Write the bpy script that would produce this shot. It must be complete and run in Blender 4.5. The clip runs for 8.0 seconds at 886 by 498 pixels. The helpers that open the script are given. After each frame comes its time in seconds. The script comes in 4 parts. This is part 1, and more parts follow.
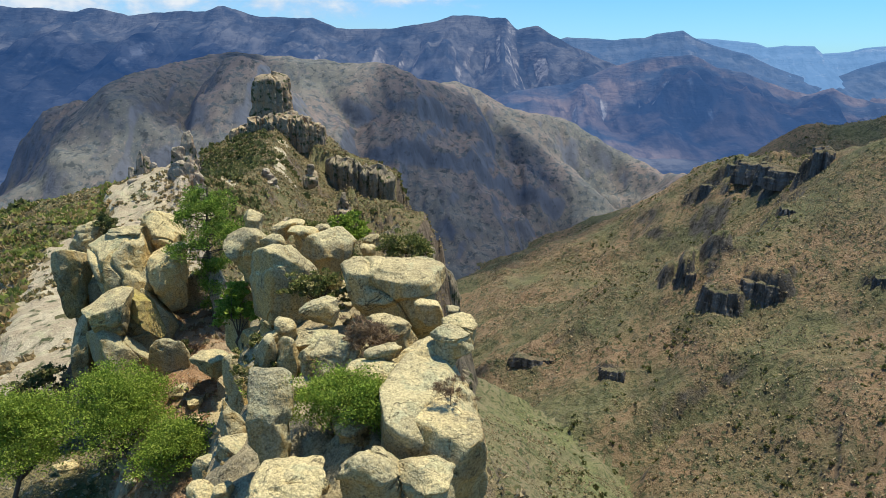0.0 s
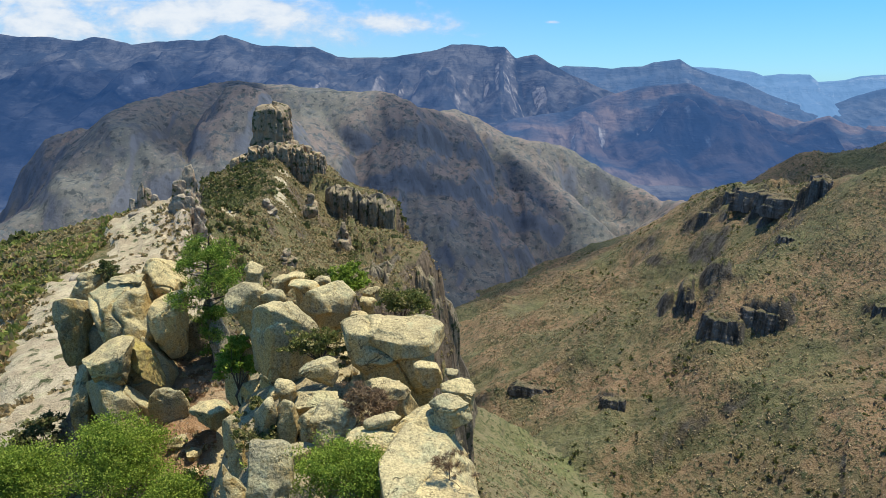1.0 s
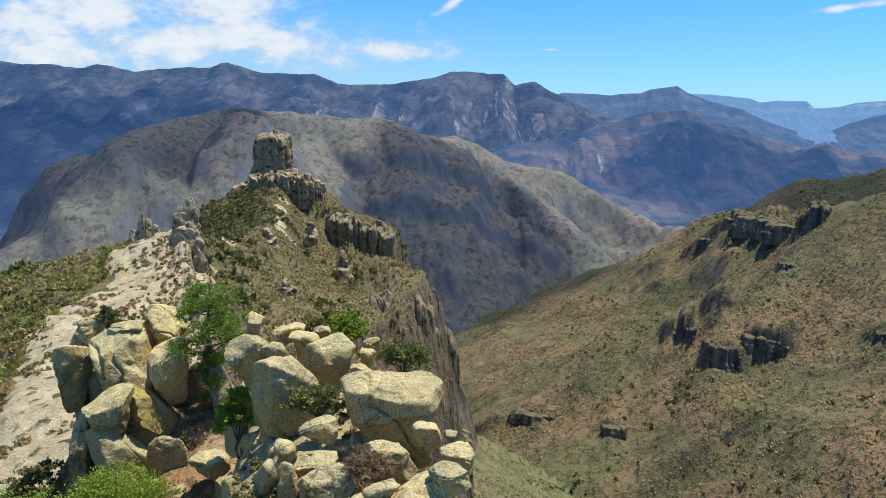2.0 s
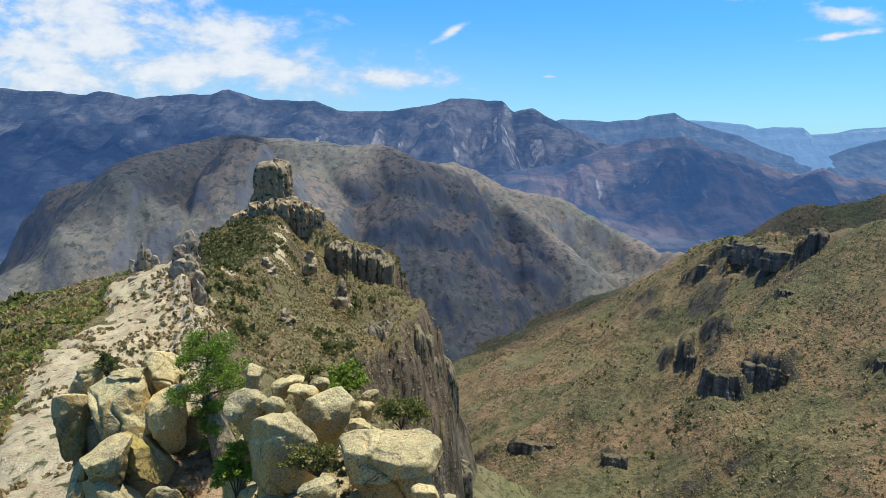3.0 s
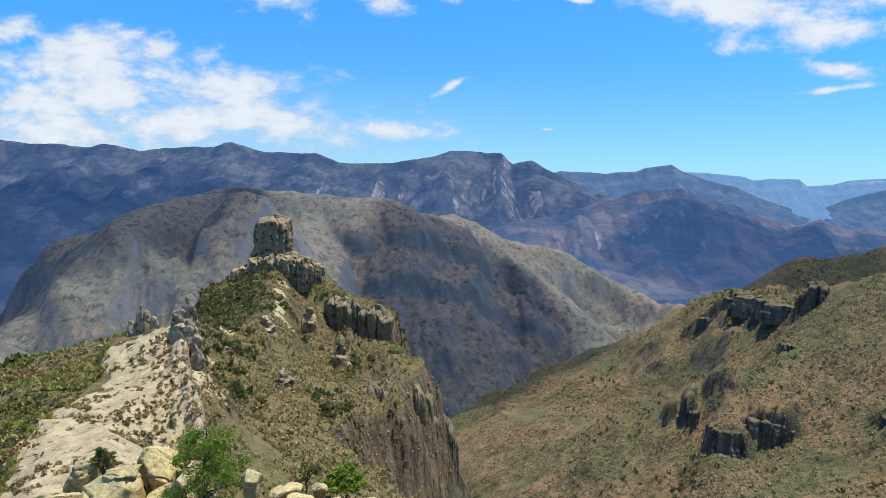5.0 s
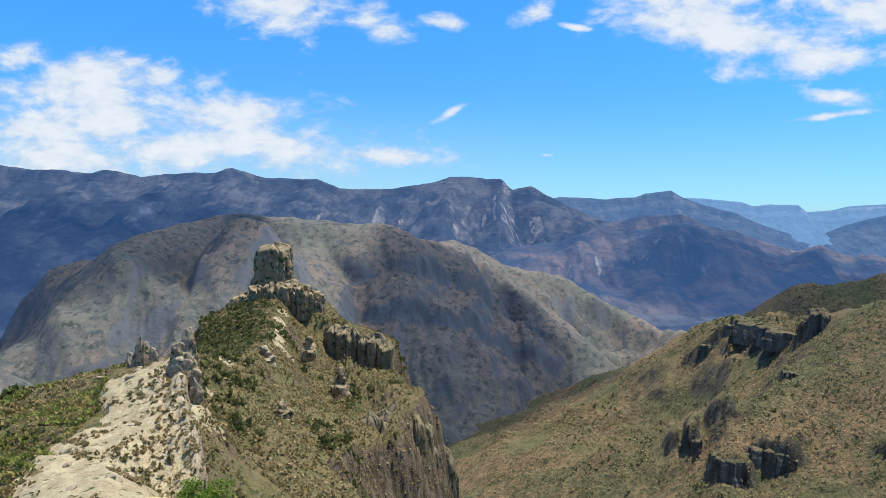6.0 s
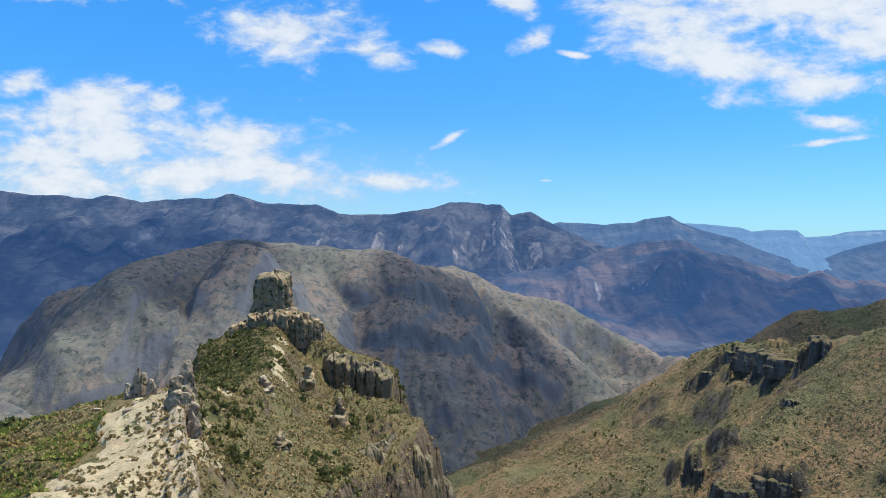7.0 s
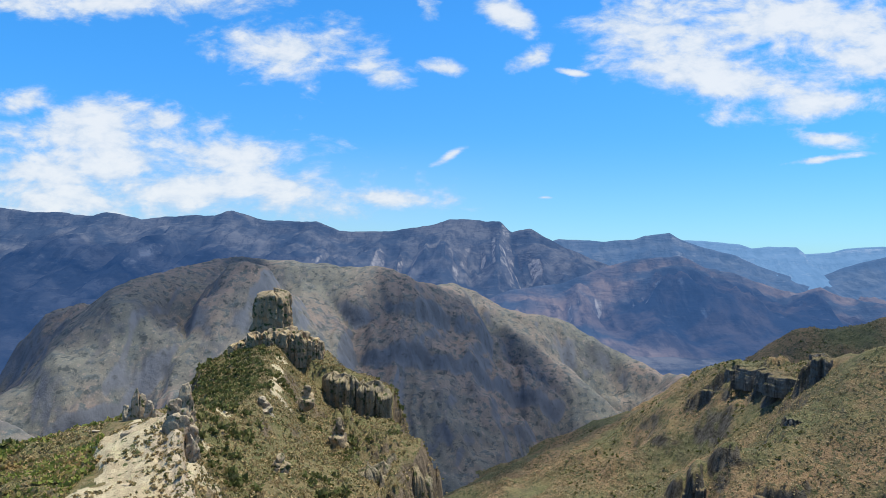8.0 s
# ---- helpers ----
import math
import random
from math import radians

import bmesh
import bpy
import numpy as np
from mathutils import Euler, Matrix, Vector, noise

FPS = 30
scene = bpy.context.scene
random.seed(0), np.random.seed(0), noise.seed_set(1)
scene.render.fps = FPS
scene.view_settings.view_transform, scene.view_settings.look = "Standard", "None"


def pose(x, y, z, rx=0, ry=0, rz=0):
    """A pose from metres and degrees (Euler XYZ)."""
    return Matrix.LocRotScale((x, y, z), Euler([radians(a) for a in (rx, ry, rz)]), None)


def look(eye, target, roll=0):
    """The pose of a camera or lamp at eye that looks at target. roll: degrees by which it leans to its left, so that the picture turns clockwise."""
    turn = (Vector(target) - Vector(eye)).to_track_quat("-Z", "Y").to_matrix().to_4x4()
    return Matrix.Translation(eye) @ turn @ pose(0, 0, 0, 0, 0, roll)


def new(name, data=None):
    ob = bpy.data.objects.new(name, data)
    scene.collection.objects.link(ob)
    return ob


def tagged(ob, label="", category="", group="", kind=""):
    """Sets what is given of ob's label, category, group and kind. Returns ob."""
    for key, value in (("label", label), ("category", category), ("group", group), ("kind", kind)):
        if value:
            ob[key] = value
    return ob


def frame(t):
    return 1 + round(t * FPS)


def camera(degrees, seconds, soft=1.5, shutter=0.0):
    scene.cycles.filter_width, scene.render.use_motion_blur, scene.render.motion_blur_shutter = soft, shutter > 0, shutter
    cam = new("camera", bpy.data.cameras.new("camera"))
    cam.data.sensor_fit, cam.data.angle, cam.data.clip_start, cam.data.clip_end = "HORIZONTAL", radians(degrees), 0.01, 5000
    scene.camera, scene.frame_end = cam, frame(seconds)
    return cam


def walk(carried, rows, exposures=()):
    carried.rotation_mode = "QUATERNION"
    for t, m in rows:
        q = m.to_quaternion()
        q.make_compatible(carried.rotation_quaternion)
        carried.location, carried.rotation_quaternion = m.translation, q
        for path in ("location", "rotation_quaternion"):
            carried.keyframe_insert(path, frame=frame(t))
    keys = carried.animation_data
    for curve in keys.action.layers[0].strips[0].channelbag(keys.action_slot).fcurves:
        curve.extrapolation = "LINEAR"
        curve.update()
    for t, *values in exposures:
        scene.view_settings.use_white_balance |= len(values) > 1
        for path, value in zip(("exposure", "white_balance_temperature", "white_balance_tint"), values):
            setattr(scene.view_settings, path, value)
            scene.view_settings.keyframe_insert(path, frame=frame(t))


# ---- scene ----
cam = camera(64.54, 8.0, soft=0.6)
LEAN = pose(0, 0, 0, 0, 0, 0.30)
PATH = [
    (0.0, pose(-0.000, -0.000, 0.000, 74.19, 0, 0.00) @ LEAN),
    (0.5, pose(0.008, 0.008, 0.609, 75.24, 0, -0.02) @ LEAN),
    (1.0, pose(0.012, 0.002, 1.227, 76.33, 0, -0.03) @ LEAN),
    (1.5, pose(0.016, 0.007, 1.815, 77.36, 0, -0.03) @ LEAN),
    (3.0, pose(0.040, -0.023, 3.684, 80.45, 0, -0.10) @ LEAN),
    (3.5, pose(0.028, 0.010, 4.293, 81.48, 0, -0.11) @ LEAN),
    (4.0, pose(0.027, -0.002, 4.931, 82.53, 0, -0.11) @ LEAN),
    (4.5, pose(0.047, 0.037, 5.543, 83.55, 0, -0.11) @ LEAN),
    (6.0, pose(0.046, 0.001, 7.501, 86.63, 0, -0.08) @ LEAN),
    (6.5, pose(0.028, 0.014, 8.117, 87.67, 0, -0.10) @ LEAN),
    (7.0, pose(-0.023, -0.005, 8.763, 88.68, 0, -0.11) @ LEAN),
    (7.5, pose(-0.057, -0.033, 9.402, 89.69, 0, -0.11) @ LEAN),
    (8.0, pose(-0.050, -0.020, 9.720, 90.05, 0, -0.12) @ LEAN),
]
walk(cam, PATH)

# ---------------------------------------------------------------- light
SUN_ELEVATION, SUN_AZIMUTH = 72.0, 58.0
sun_way = Vector((math.sin(radians(SUN_AZIMUTH)) * math.cos(radians(SUN_ELEVATION)),
                  math.cos(radians(SUN_AZIMUTH)) * math.cos(radians(SUN_ELEVATION)),
                  math.sin(radians(SUN_ELEVATION))))
sun = new("sun", bpy.data.lights.new("sun", "SUN"))
sun.data.energy, sun.data.angle, sun.data.color = 5.0, radians(0.53), (1.0, 0.92, 0.77)
sun.matrix_world = look(sun_way * 300, (0, 0, 0))
scene.view_settings.exposure = 0.39


class Nodes:
    """Short hand for node trees."""

    def __init__(self, tree):
        self.tree = tree
        tree.nodes.clear()

    def put(self, value, socket):
        if isinstance(value, bpy.types.NodeSocket):
            self.tree.links.new(value, socket)
        elif isinstance(value, (tuple, list)) and len(value) == 3 and len(socket.default_value) == 4:
            socket.default_value = (*value, 1.0)
        else:
            socket.default_value = value

    def add(self, kind):
        return self.tree.nodes.new(kind)

    def math(self, op, a, b=0.0, c=0.0, clamp=False):
        node = self.add("ShaderNodeMath")
        node.operation, node.use_clamp = op, clamp
        for value, socket in zip((a, b, c), node.inputs):
            self.put(value, socket)
        return node.outputs[0]

    def vec(self, op, a, b=(0, 0, 0)):
        node = self.add("ShaderNodeVectorMath")
        node.operation = op
        self.put(a, node.inputs[0])
        self.put(b, node.inputs[1])
        return node.outputs[0]

    def ramp(self, x, lo, hi, a=0.0, b=1.0):
        node = self.add("ShaderNodeMapRange")
        node.interpolation_type = "SMOOTHSTEP"
        for value, socket in zip((x, lo, hi, a, b), node.inputs):
            self.put(value, socket)
        return node.outputs[0]

    def noise(self, vector, scale, detail=4.0, rough=0.55, warp=0.0):
        node = self.add("ShaderNodeTexNoise")
        self.put(vector, node.inputs["Vector"])
        for key, value in (("Scale", scale), ("Detail", detail), ("Roughness", rough), ("Distortion", warp)):
            node.inputs[key].default_value = value
        return node.outputs["Fac"]

    def mix(self, fac, a, b, blend="MIX"):
        node = self.add("ShaderNodeMix")
        node.data_type, node.blend_type = "RGBA", blend
        for value, socket in zip((fac, a, b), (node.inputs[0], node.inputs[6], node.inputs[7])):
            self.put(value, socket)
        return node.outputs[2]

    def place(self):
        return self.add("ShaderNodeNewGeometry").outputs["Position"]

    def local(self):
        return self.add("ShaderNodeTexCoord").outputs["Object"]

    def split(self, v):
        node = self.add("ShaderNodeSeparateXYZ")
        self.put(v, node.inputs[0])
        return node.outputs

    def join(self, x, y, z):
        node = self.add("ShaderNodeCombineXYZ")
        for value, socket in zip((x, y, z), node.inputs):
            self.put(value, socket)
        return node.outputs[0]

    def bump(self, height, strength, distance, normal=None):
        node = self.add("ShaderNodeBump")
        node.inputs["Strength"].default_value = strength
        node.inputs["Distance"].default_value = distance
        self.put(height, node.inputs["Height"])
        if normal is not None:
            self.put(normal, node.inputs["Normal"])
        return node.outputs[0]

    def surface(self, colour, rough=0.9, normal=None, haze_glow=None, spec=0.2):
        shader = self.add("ShaderNodeBsdfPrincipled")
        self.put(colour, shader.inputs["Base Color"])
        self.put(rough, shader.inputs["Roughness"])
        shader.inputs["Specular IOR Level"].default_value = spec
        if normal is not None:
            self.put(normal, shader.inputs["Normal"])
        if haze_glow is not None:
            shader.inputs["Emission Color"].default_value = (*haze_glow, 1)
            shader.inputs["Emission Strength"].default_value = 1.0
        out = self.add("ShaderNodeOutputMaterial")
        self.tree.links.new(shader.outputs[0], out.inputs[0])
        return shader


def material(name):
    m = bpy.data.materials.new(name)
    m.use_nodes = True
    return m, Nodes(m.node_tree)


# sky: blue with fair-weather clouds, given as (u, w, half width, half height, slope) on the plane one metre ahead
CLOUDS = (
    (-0.50, 0.158, 0.24, 0.062, 0.03), (-0.52, 0.120, 0.28, 0.065, 0.0), (-0.30, 0.132, 0.155, 0.042, 0.0), (-0.40, 0.180, 0.06, 0.026, 0.1),
    (-0.60, 0.205, 0.055, 0.030, 0.2),
    (-0.22, 0.284, 0.135, 0.055, 0.0), (-0.10, 0.262, 0.065, 0.030, -0.2), (-0.09, 0.075, 0.13, 0.022, -0.08),
    (-0.34, 0.082, 0.34, 0.046, 0.0), (-0.47, 0.350, 0.24, 0.036, 0.0), (-0.57, 0.07, 0.2, 0.05, 0.0),
    (0.0, 0.258, 0.045, 0.014, -0.1), (-0.02, 0.340, 0.028, 0.030, 0.0), (0.095, 0.335, 0.05, 0.030, -0.4),
    (0.13, 0.275, 0.04, 0.020, 0.3), (0.012, 0.134, 0.028, 0.009, 0.45), (0.19, 0.253, 0.03, 0.006, -0.15),
    (0.33, 0.315, 0.17, 0.060, -0.05), (0.50, 0.330, 0.22, 0.085, 0.0), (0.40, 0.245, 0.22, 0.050, -0.12),
    (0.55, 0.212, 0.19, 0.030, 0.10), (0.60, 0.275, 0.17, 0.060, 0.0), (0.575, 0.160, 0.07, 0.016, 0.0),
    (0.545, 0.132, 0.075, 0.007, 0.12), (0.145, 0.075, 0.016, 0.004, 0.0),
)
world = bpy.data.worlds.new("sky")
scene.world = world
world.use_nodes = True
n = Nodes(world.node_tree)
sky = n.add("ShaderNodeTexSky")
sky.sky_type, sky.sun_disc = "NISHITA", False
sky.sun_elevation, sky.sun_rotation = radians(SUN_ELEVATION), radians(SUN_AZIMUTH)
sky.altitude, sky.air_density, sky.dust_density, sky.ozone_density = 1800.0, 1.0, 0.2, 2.5
way = n.add("ShaderNodeTexCoord").outputs["Generated"]
wx, wy, wz = n.split(way)
ahead = n.math("MAXIMUM", wy, 0.12)
u, w = n.math("DIVIDE", wx, ahead), n.math("DIVIDE", wz, ahead)
cover = -4.0
for cu, cw, su, sw, lean in CLOUDS:
    du = n.math("SUBTRACT", u, cu)
    dw = n.math("MULTIPLY_ADD", du, -lean, n.math("SUBTRACT", w, cw))
    du, dw = n.math("MULTIPLY", du, 1 / su), n.math("MULTIPLY", dw, 1 / sw)
    reach = n.math("MULTIPLY_ADD", du, du, n.math("MULTIPLY", dw, dw))
    cover = n.math("MAXIMUM", n.math("SUBTRACT", 1.0, n.math("SQRT", reach)), cover)
flat = n.join(u, n.math("MULTIPLY", w, 1.9), 0.0)
puffs = n.noise(flat, 9.0, 9.0, 0.62, 0.3)
wisps = n.noise(flat, 30.0, 6.0, 0.62, 0.2)
edge = n.math("MULTIPLY_ADD", n.math("SUBTRACT", puffs, 0.5), 3.0, n.math("MULTIPLY", cover, 1.1))
edge = n.math("MULTIPLY_ADD", n.math("SUBTRACT", wisps, 0.5), 0.75, edge)
veil = n.ramp(edge, 0.0, 0.85)
elsewhere = n.ramp(n.noise(way, 2.2, 7.0, 0.6), 0.50, 0.68)
front = n.ramp(wy, 0.25, 0.5)
amount = n.math("ADD", n.math("MULTIPLY", veil, front),
                n.math("MULTIPLY", elsewhere, n.math("SUBTRACT", 1.0, front)), clamp=True)
body = n.ramp(n.math("MULTIPLY_ADD", wisps, 0.6, n.math("MULTIPLY", edge, 0.35)), 0.2, 0.8)
cloud_light = n.mix(body, (0.38, 0.49, 0.64), (0.66, 0.69, 0.72))
blue = n.mix(1.0, sky.outputs[0], n.mix(n.ramp(w, 0.0, 0.36), (0.038, 0.078, 0.116), (0.033, 0.108, 0.160)), "MULTIPLY")
low = n.math("MULTIPLY", n.ramp(w, 0.17, 0.02, 0.0, 0.42), n.ramp(u, 0.25, -0.25, 0.35, 1.0))
blue = n.mix(n.math("MULTIPLY", low, front), blue, (0.40, 0.51, 0.62))
shown = n.mix(n.math("MULTIPLY", amount, 0.92), blue, cloud_light)
background = n.add("ShaderNodeBackground")
n.put(shown, background.inputs[0])
background.inputs[1].default_value = 1.0
n.tree.links.new(background.outputs[0], n.add("ShaderNodeOutputWorld").inputs[0])


# ---------------------------------------------------------------- materials
def scrub_material(name, soil, grass, leaf, rock, grain, specks=1.0, relief_share=1.0, streaks=0.0):
    """Dry hillside: soil, grass and scrub by noise, bare rock where it is steep."""
    m, n = material(name)
    p = n.place()
    broad, mid = n.noise(p, grain * 0.035, 5.0, 0.6, 0.4), n.noise(p, grain * 0.16, 5.0, 0.62)
    fine, speck = n.noise(p, grain * 0.7, 4.0, 0.65), n.noise(p, grain * 2.2, 3.0, 0.6)
    ground = n.mix(n.ramp(broad, 0.40, 0.62), soil, grass)
    ground = n.mix(n.ramp(mid, 0.50, 0.66), ground, n.mix(0.6, ground, leaf))
    ground = n.mix(n.ramp(fine, 0.52, 0.60), ground, leaf)
    ground = n.mix(n.ramp(n.noise(p, grain * 0.33, 4.0, 0.7), 0.56, 0.66, 0.0, 0.6 * specks), ground, n.mix(0.5, leaf, (0.02, 0.025, 0.01)))
    dust = n.noise(p, grain * 6.0, 2.0, 0.7)
    ground = n.mix(n.ramp(dust, 0.55, 0.68, 0.0, 0.6 * specks), ground, n.mix(0.65, ground, (0.02, 0.025, 0.01)))
    ground = n.mix(n.ramp(speck, 0.60, 0.70, 0.0, 0.7 * specks), ground, (0.36, 0.32, 0.25))
    ground = n.mix(n.ramp(n.noise(p, grain * 4.0, 2.0, 0.6), 0.62, 0.70, 0.0, 0.5 * specks), ground, (0.42, 0.36, 0.27))
    up = n.split(n.add("ShaderNodeNewGeometry").outputs["Normal"])[2]
    steep = n.math("MULTIPLY_ADD", n.math("SUBTRACT", mid, 0.5), 0.5, up)
    flutes = n.noise(n.vec("MULTIPLY", p, (1.0, 1.0, 0.2)), grain * 0.4, 7.0, 0.7, 0.5)
    stone = n.mix(n.ramp(flutes, 0.36, 0.62), tuple(c * (0.35 if specks > 0.5 else 0.72) for c in rock), rock)
    stone = n.mix(n.ramp(fine, 0.55, 0.7, 0.0, 0.6), stone, tuple(c * 0.6 for c in leaf))
    if streaks:
        runs = n.noise(n.vec("MULTIPLY", p, (1.0, 0.22, 0.3)), grain * 0.30, 8.0, 0.68, 0.6)
        ground = n.mix(n.ramp(runs, 0.52, 0.62, 0.0, streaks), ground, n.mix(0.35, tuple(c * 0.6 for c in rock), ground))
        tufts = n.noise(p, grain * 0.8, 6.0, 0.7)
        ground = n.mix(n.ramp(tufts, 0.54, 0.62, 0.0, streaks), ground, tuple(c * 0.62 for c in leaf))
        ground = n.mix(n.ramp(tufts, 0.42, 0.34, 0.0, 0.6 * streaks), ground, tuple(min(1.0, c * 1.3) for c in soil))
    colour = n.mix(n.ramp(steep, 0.50, 0.68), stone, ground)
    height = n.math("MULTIPLY_ADD", fine, 0.8, n.math("MULTIPLY", speck, 0.35))
    n.surface(colour, 0.95, n.bump(n.math("MULTIPLY_ADD", dust, 0.25, height), relief_share, 1.3 / grain), spec=0.1)
    return m


SCRUB_NEAR = scrub_material("ridge_scrub", (0.210, 0.165, 0.085), (0.180, 0.165, 0.075), (0.092, 0.102, 0.04), (0.225, 0.175, 0.12), 1.0)
LITTER = scrub_material("gully_litter", (0.34, 0.20, 0.10), (0.42, 0.33, 0.20), (0.20, 0.11, 0.05), (0.42, 0.36, 0.24), 2.5)
SCRUB_FAR = scrub_material("slope_scrub", (0.262, 0.178, 0.102), (0.155, 0.152, 0.074), (0.076, 0.088, 0.044), (0.14, 0.128, 0.105), 0.4, specks=0.8, streaks=0.45)
SCRUB_FLANK = scrub_material("flank_scrub", (0.235, 0.205, 0.115), (0.185, 0.20, 0.085), (0.085, 0.105, 0.045), (0.20, 0.175, 0.13), 0.5, specks=0.9)
SCRUB_CRAG = scrub_material("crag_scrub", (0.20, 0.155, 0.095), (0.15, 0.15, 0.08), (0.075, 0.08, 0.047), (0.23, 0.215, 0.185), 0.4, specks=0.8)
# blue-grey base colours: distance haze painted into the mountain's scrub and rock
SCRUB_HAZED = scrub_material("mountain_scrub_hazed", (0.186, 0.152, 0.136), (0.130, 0.134, 0.120), (0.088, 0.104, 0.108), (0.140, 0.152, 0.172), 0.12, specks=0.5, relief_share=0.22, streaks=0.95)


def rock_material(name, pale, grey, ochre, grain, dark=0.35, leafy=0.0, lichen=0.0):
    """Weathered rock: lichen-grey and pale patches, ochre on the undercut faces, pits and cracks. The sides' darker
    ochre also paints in brown shade.
    """
    m, n = material(name)
    p = n.place()
    own = n.add("ShaderNodeObjectInfo").outputs["Random"]
    shift = n.vec("ADD", p, n.join(n.math("MULTIPLY", own, 37.0), n.math("MULTIPLY", own, 19.0), 0.0))
    broad, mid = n.noise(shift, grain * 0.5, 5.0, 0.6, 0.3), n.noise(shift, grain * 2.2, 5.0, 0.65, 0.2)
    fine = n.noise(shift, grain * 9.0, 5.0, 0.7)
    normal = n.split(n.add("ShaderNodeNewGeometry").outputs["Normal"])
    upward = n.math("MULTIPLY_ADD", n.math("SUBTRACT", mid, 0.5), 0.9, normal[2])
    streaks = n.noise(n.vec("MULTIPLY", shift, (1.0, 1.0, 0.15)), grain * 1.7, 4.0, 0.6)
    # sides darker than tops: ochre rock, with brown shade put into the colour
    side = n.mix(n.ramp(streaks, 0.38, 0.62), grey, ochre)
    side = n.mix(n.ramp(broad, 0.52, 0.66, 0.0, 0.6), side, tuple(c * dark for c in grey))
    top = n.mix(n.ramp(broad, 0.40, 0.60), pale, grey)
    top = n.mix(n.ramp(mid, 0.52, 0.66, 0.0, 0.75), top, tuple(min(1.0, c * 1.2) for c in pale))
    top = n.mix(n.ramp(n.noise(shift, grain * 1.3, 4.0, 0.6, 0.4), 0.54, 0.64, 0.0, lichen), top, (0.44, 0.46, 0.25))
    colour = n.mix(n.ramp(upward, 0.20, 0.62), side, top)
    grit = n.noise(shift, grain * 15.0, 3.0, 0.7)
    colour = n.mix(n.ramp(grit, 0.35, 0.65), n.mix(0.42, colour, (0.10, 0.09, 0.06)), n.mix(0.20, colour, (0.72, 0.66, 0.48)))
    pits = n.ramp(fine, 0.37, 0.46)
    colour = n.mix(pits, n.mix(0.5, colour, (0.07, 0.065, 0.045)), colour)
    vein = n.noise(shift, grain * 0.85, 3.0, 0.55, 0.8)
    crack = n.math("MAXIMUM", n.ramp(n.math("ABSOLUTE", n.math("SUBTRACT", vein, 0.5)), 0.001, 0.006), n.ramp(broad, 0.46, 0.42))
    colour = n.mix(crack, n.mix(0.65, colour, (0.05, 0.042, 0.028)), colour)
    if leafy:
        colour = n.mix(n.ramp(n.noise(shift, grain * 1.1, 5.0, 0.65), 0.62 - leafy, 0.72 - leafy), colour, (0.06, 0.075, 0.03))
    tint = n.mix(own, (0.88, 0.88, 0.90), (1.08, 1.03, 0.97))
    colour = n.mix(1.0, colour, tint, "MULTIPLY")
    height = n.math("ADD", n.math("MULTIPLY_ADD", crack, 0.25, mid), n.math("MULTIPLY", fine, 0.45))
    n.surface(colour, 0.93, n.bump(height, 0.9, 0.22 / grain), spec=0.15)
    return m


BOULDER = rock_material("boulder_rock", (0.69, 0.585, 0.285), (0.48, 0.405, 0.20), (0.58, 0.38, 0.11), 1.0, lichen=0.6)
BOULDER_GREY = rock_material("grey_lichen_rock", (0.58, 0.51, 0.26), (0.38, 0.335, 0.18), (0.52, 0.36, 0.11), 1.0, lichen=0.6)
# darker copy of the boulder rock, with the shade of cleft and gaps painted in
BOULDER_SHADED = rock_material("painted_shade_rock", (0.42, 0.35, 0.18), (0.30, 0.25, 0.14), (0.29, 0.21, 0.10), 1.0)
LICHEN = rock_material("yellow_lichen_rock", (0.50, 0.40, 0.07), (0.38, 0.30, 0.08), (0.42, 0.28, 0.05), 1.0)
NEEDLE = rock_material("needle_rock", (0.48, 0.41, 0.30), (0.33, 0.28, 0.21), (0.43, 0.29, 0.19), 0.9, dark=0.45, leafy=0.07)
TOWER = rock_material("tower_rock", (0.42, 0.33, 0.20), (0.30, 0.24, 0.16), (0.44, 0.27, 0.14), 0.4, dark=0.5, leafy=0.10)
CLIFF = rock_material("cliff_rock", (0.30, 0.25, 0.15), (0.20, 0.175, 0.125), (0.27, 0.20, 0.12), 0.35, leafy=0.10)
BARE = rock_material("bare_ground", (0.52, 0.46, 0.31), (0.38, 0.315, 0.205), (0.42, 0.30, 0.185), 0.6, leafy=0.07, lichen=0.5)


def foliage_material(name, dark, light, dry, spread=0.9, lo=0.62):
    m, n = material(name)
    own = n.add("ShaderNodeNewGeometry").outputs["Random Per Island"]
    patch = n.noise(n.place(), spread, 3.0, 0.6)
    colour = n.mix(own, dark, light)
    colour = n.mix(n.ramp(n.math("MULTIPLY_ADD", own, 0.3, patch), lo, lo + 0.18, 0.0, 0.85), colour, dry)
    shader = n.surface(colour, 0.8, spec=0.1)
    thin = n.add("ShaderNodeBsdfTranslucent")
    n.put(colour, thin.inputs[0])
    both = n.add("ShaderNodeMixShader")
    both.inputs[0].default_value = 0.32
    n.tree.links.new(shader.outputs[0], both.inputs[1])
    n.tree.links.new(thin.outputs[0], both.inputs[2])
    out = [k for k in n.tree.nodes if k.type == "OUTPUT_MATERIAL"][0]
    n.tree.links.new(both.outputs[0], out.inputs[0])
    return m


LEAF = foliage_material("leaf_green", (0.135, 0.205, 0.026), (0.25, 0.345, 0.048), (0.31, 0.37, 0.07), 1.4)
LEAF_PALE = foliage_material("leaf_pale", (0.09, 0.11, 0.03), (0.24, 0.25, 0.07), (0.32, 0.27, 0.12))
LEAF_PINE = foliage_material("needle_green", (0.075, 0.14, 0.02), (0.21, 0.31, 0.045), (0.28, 0.35, 0.07))
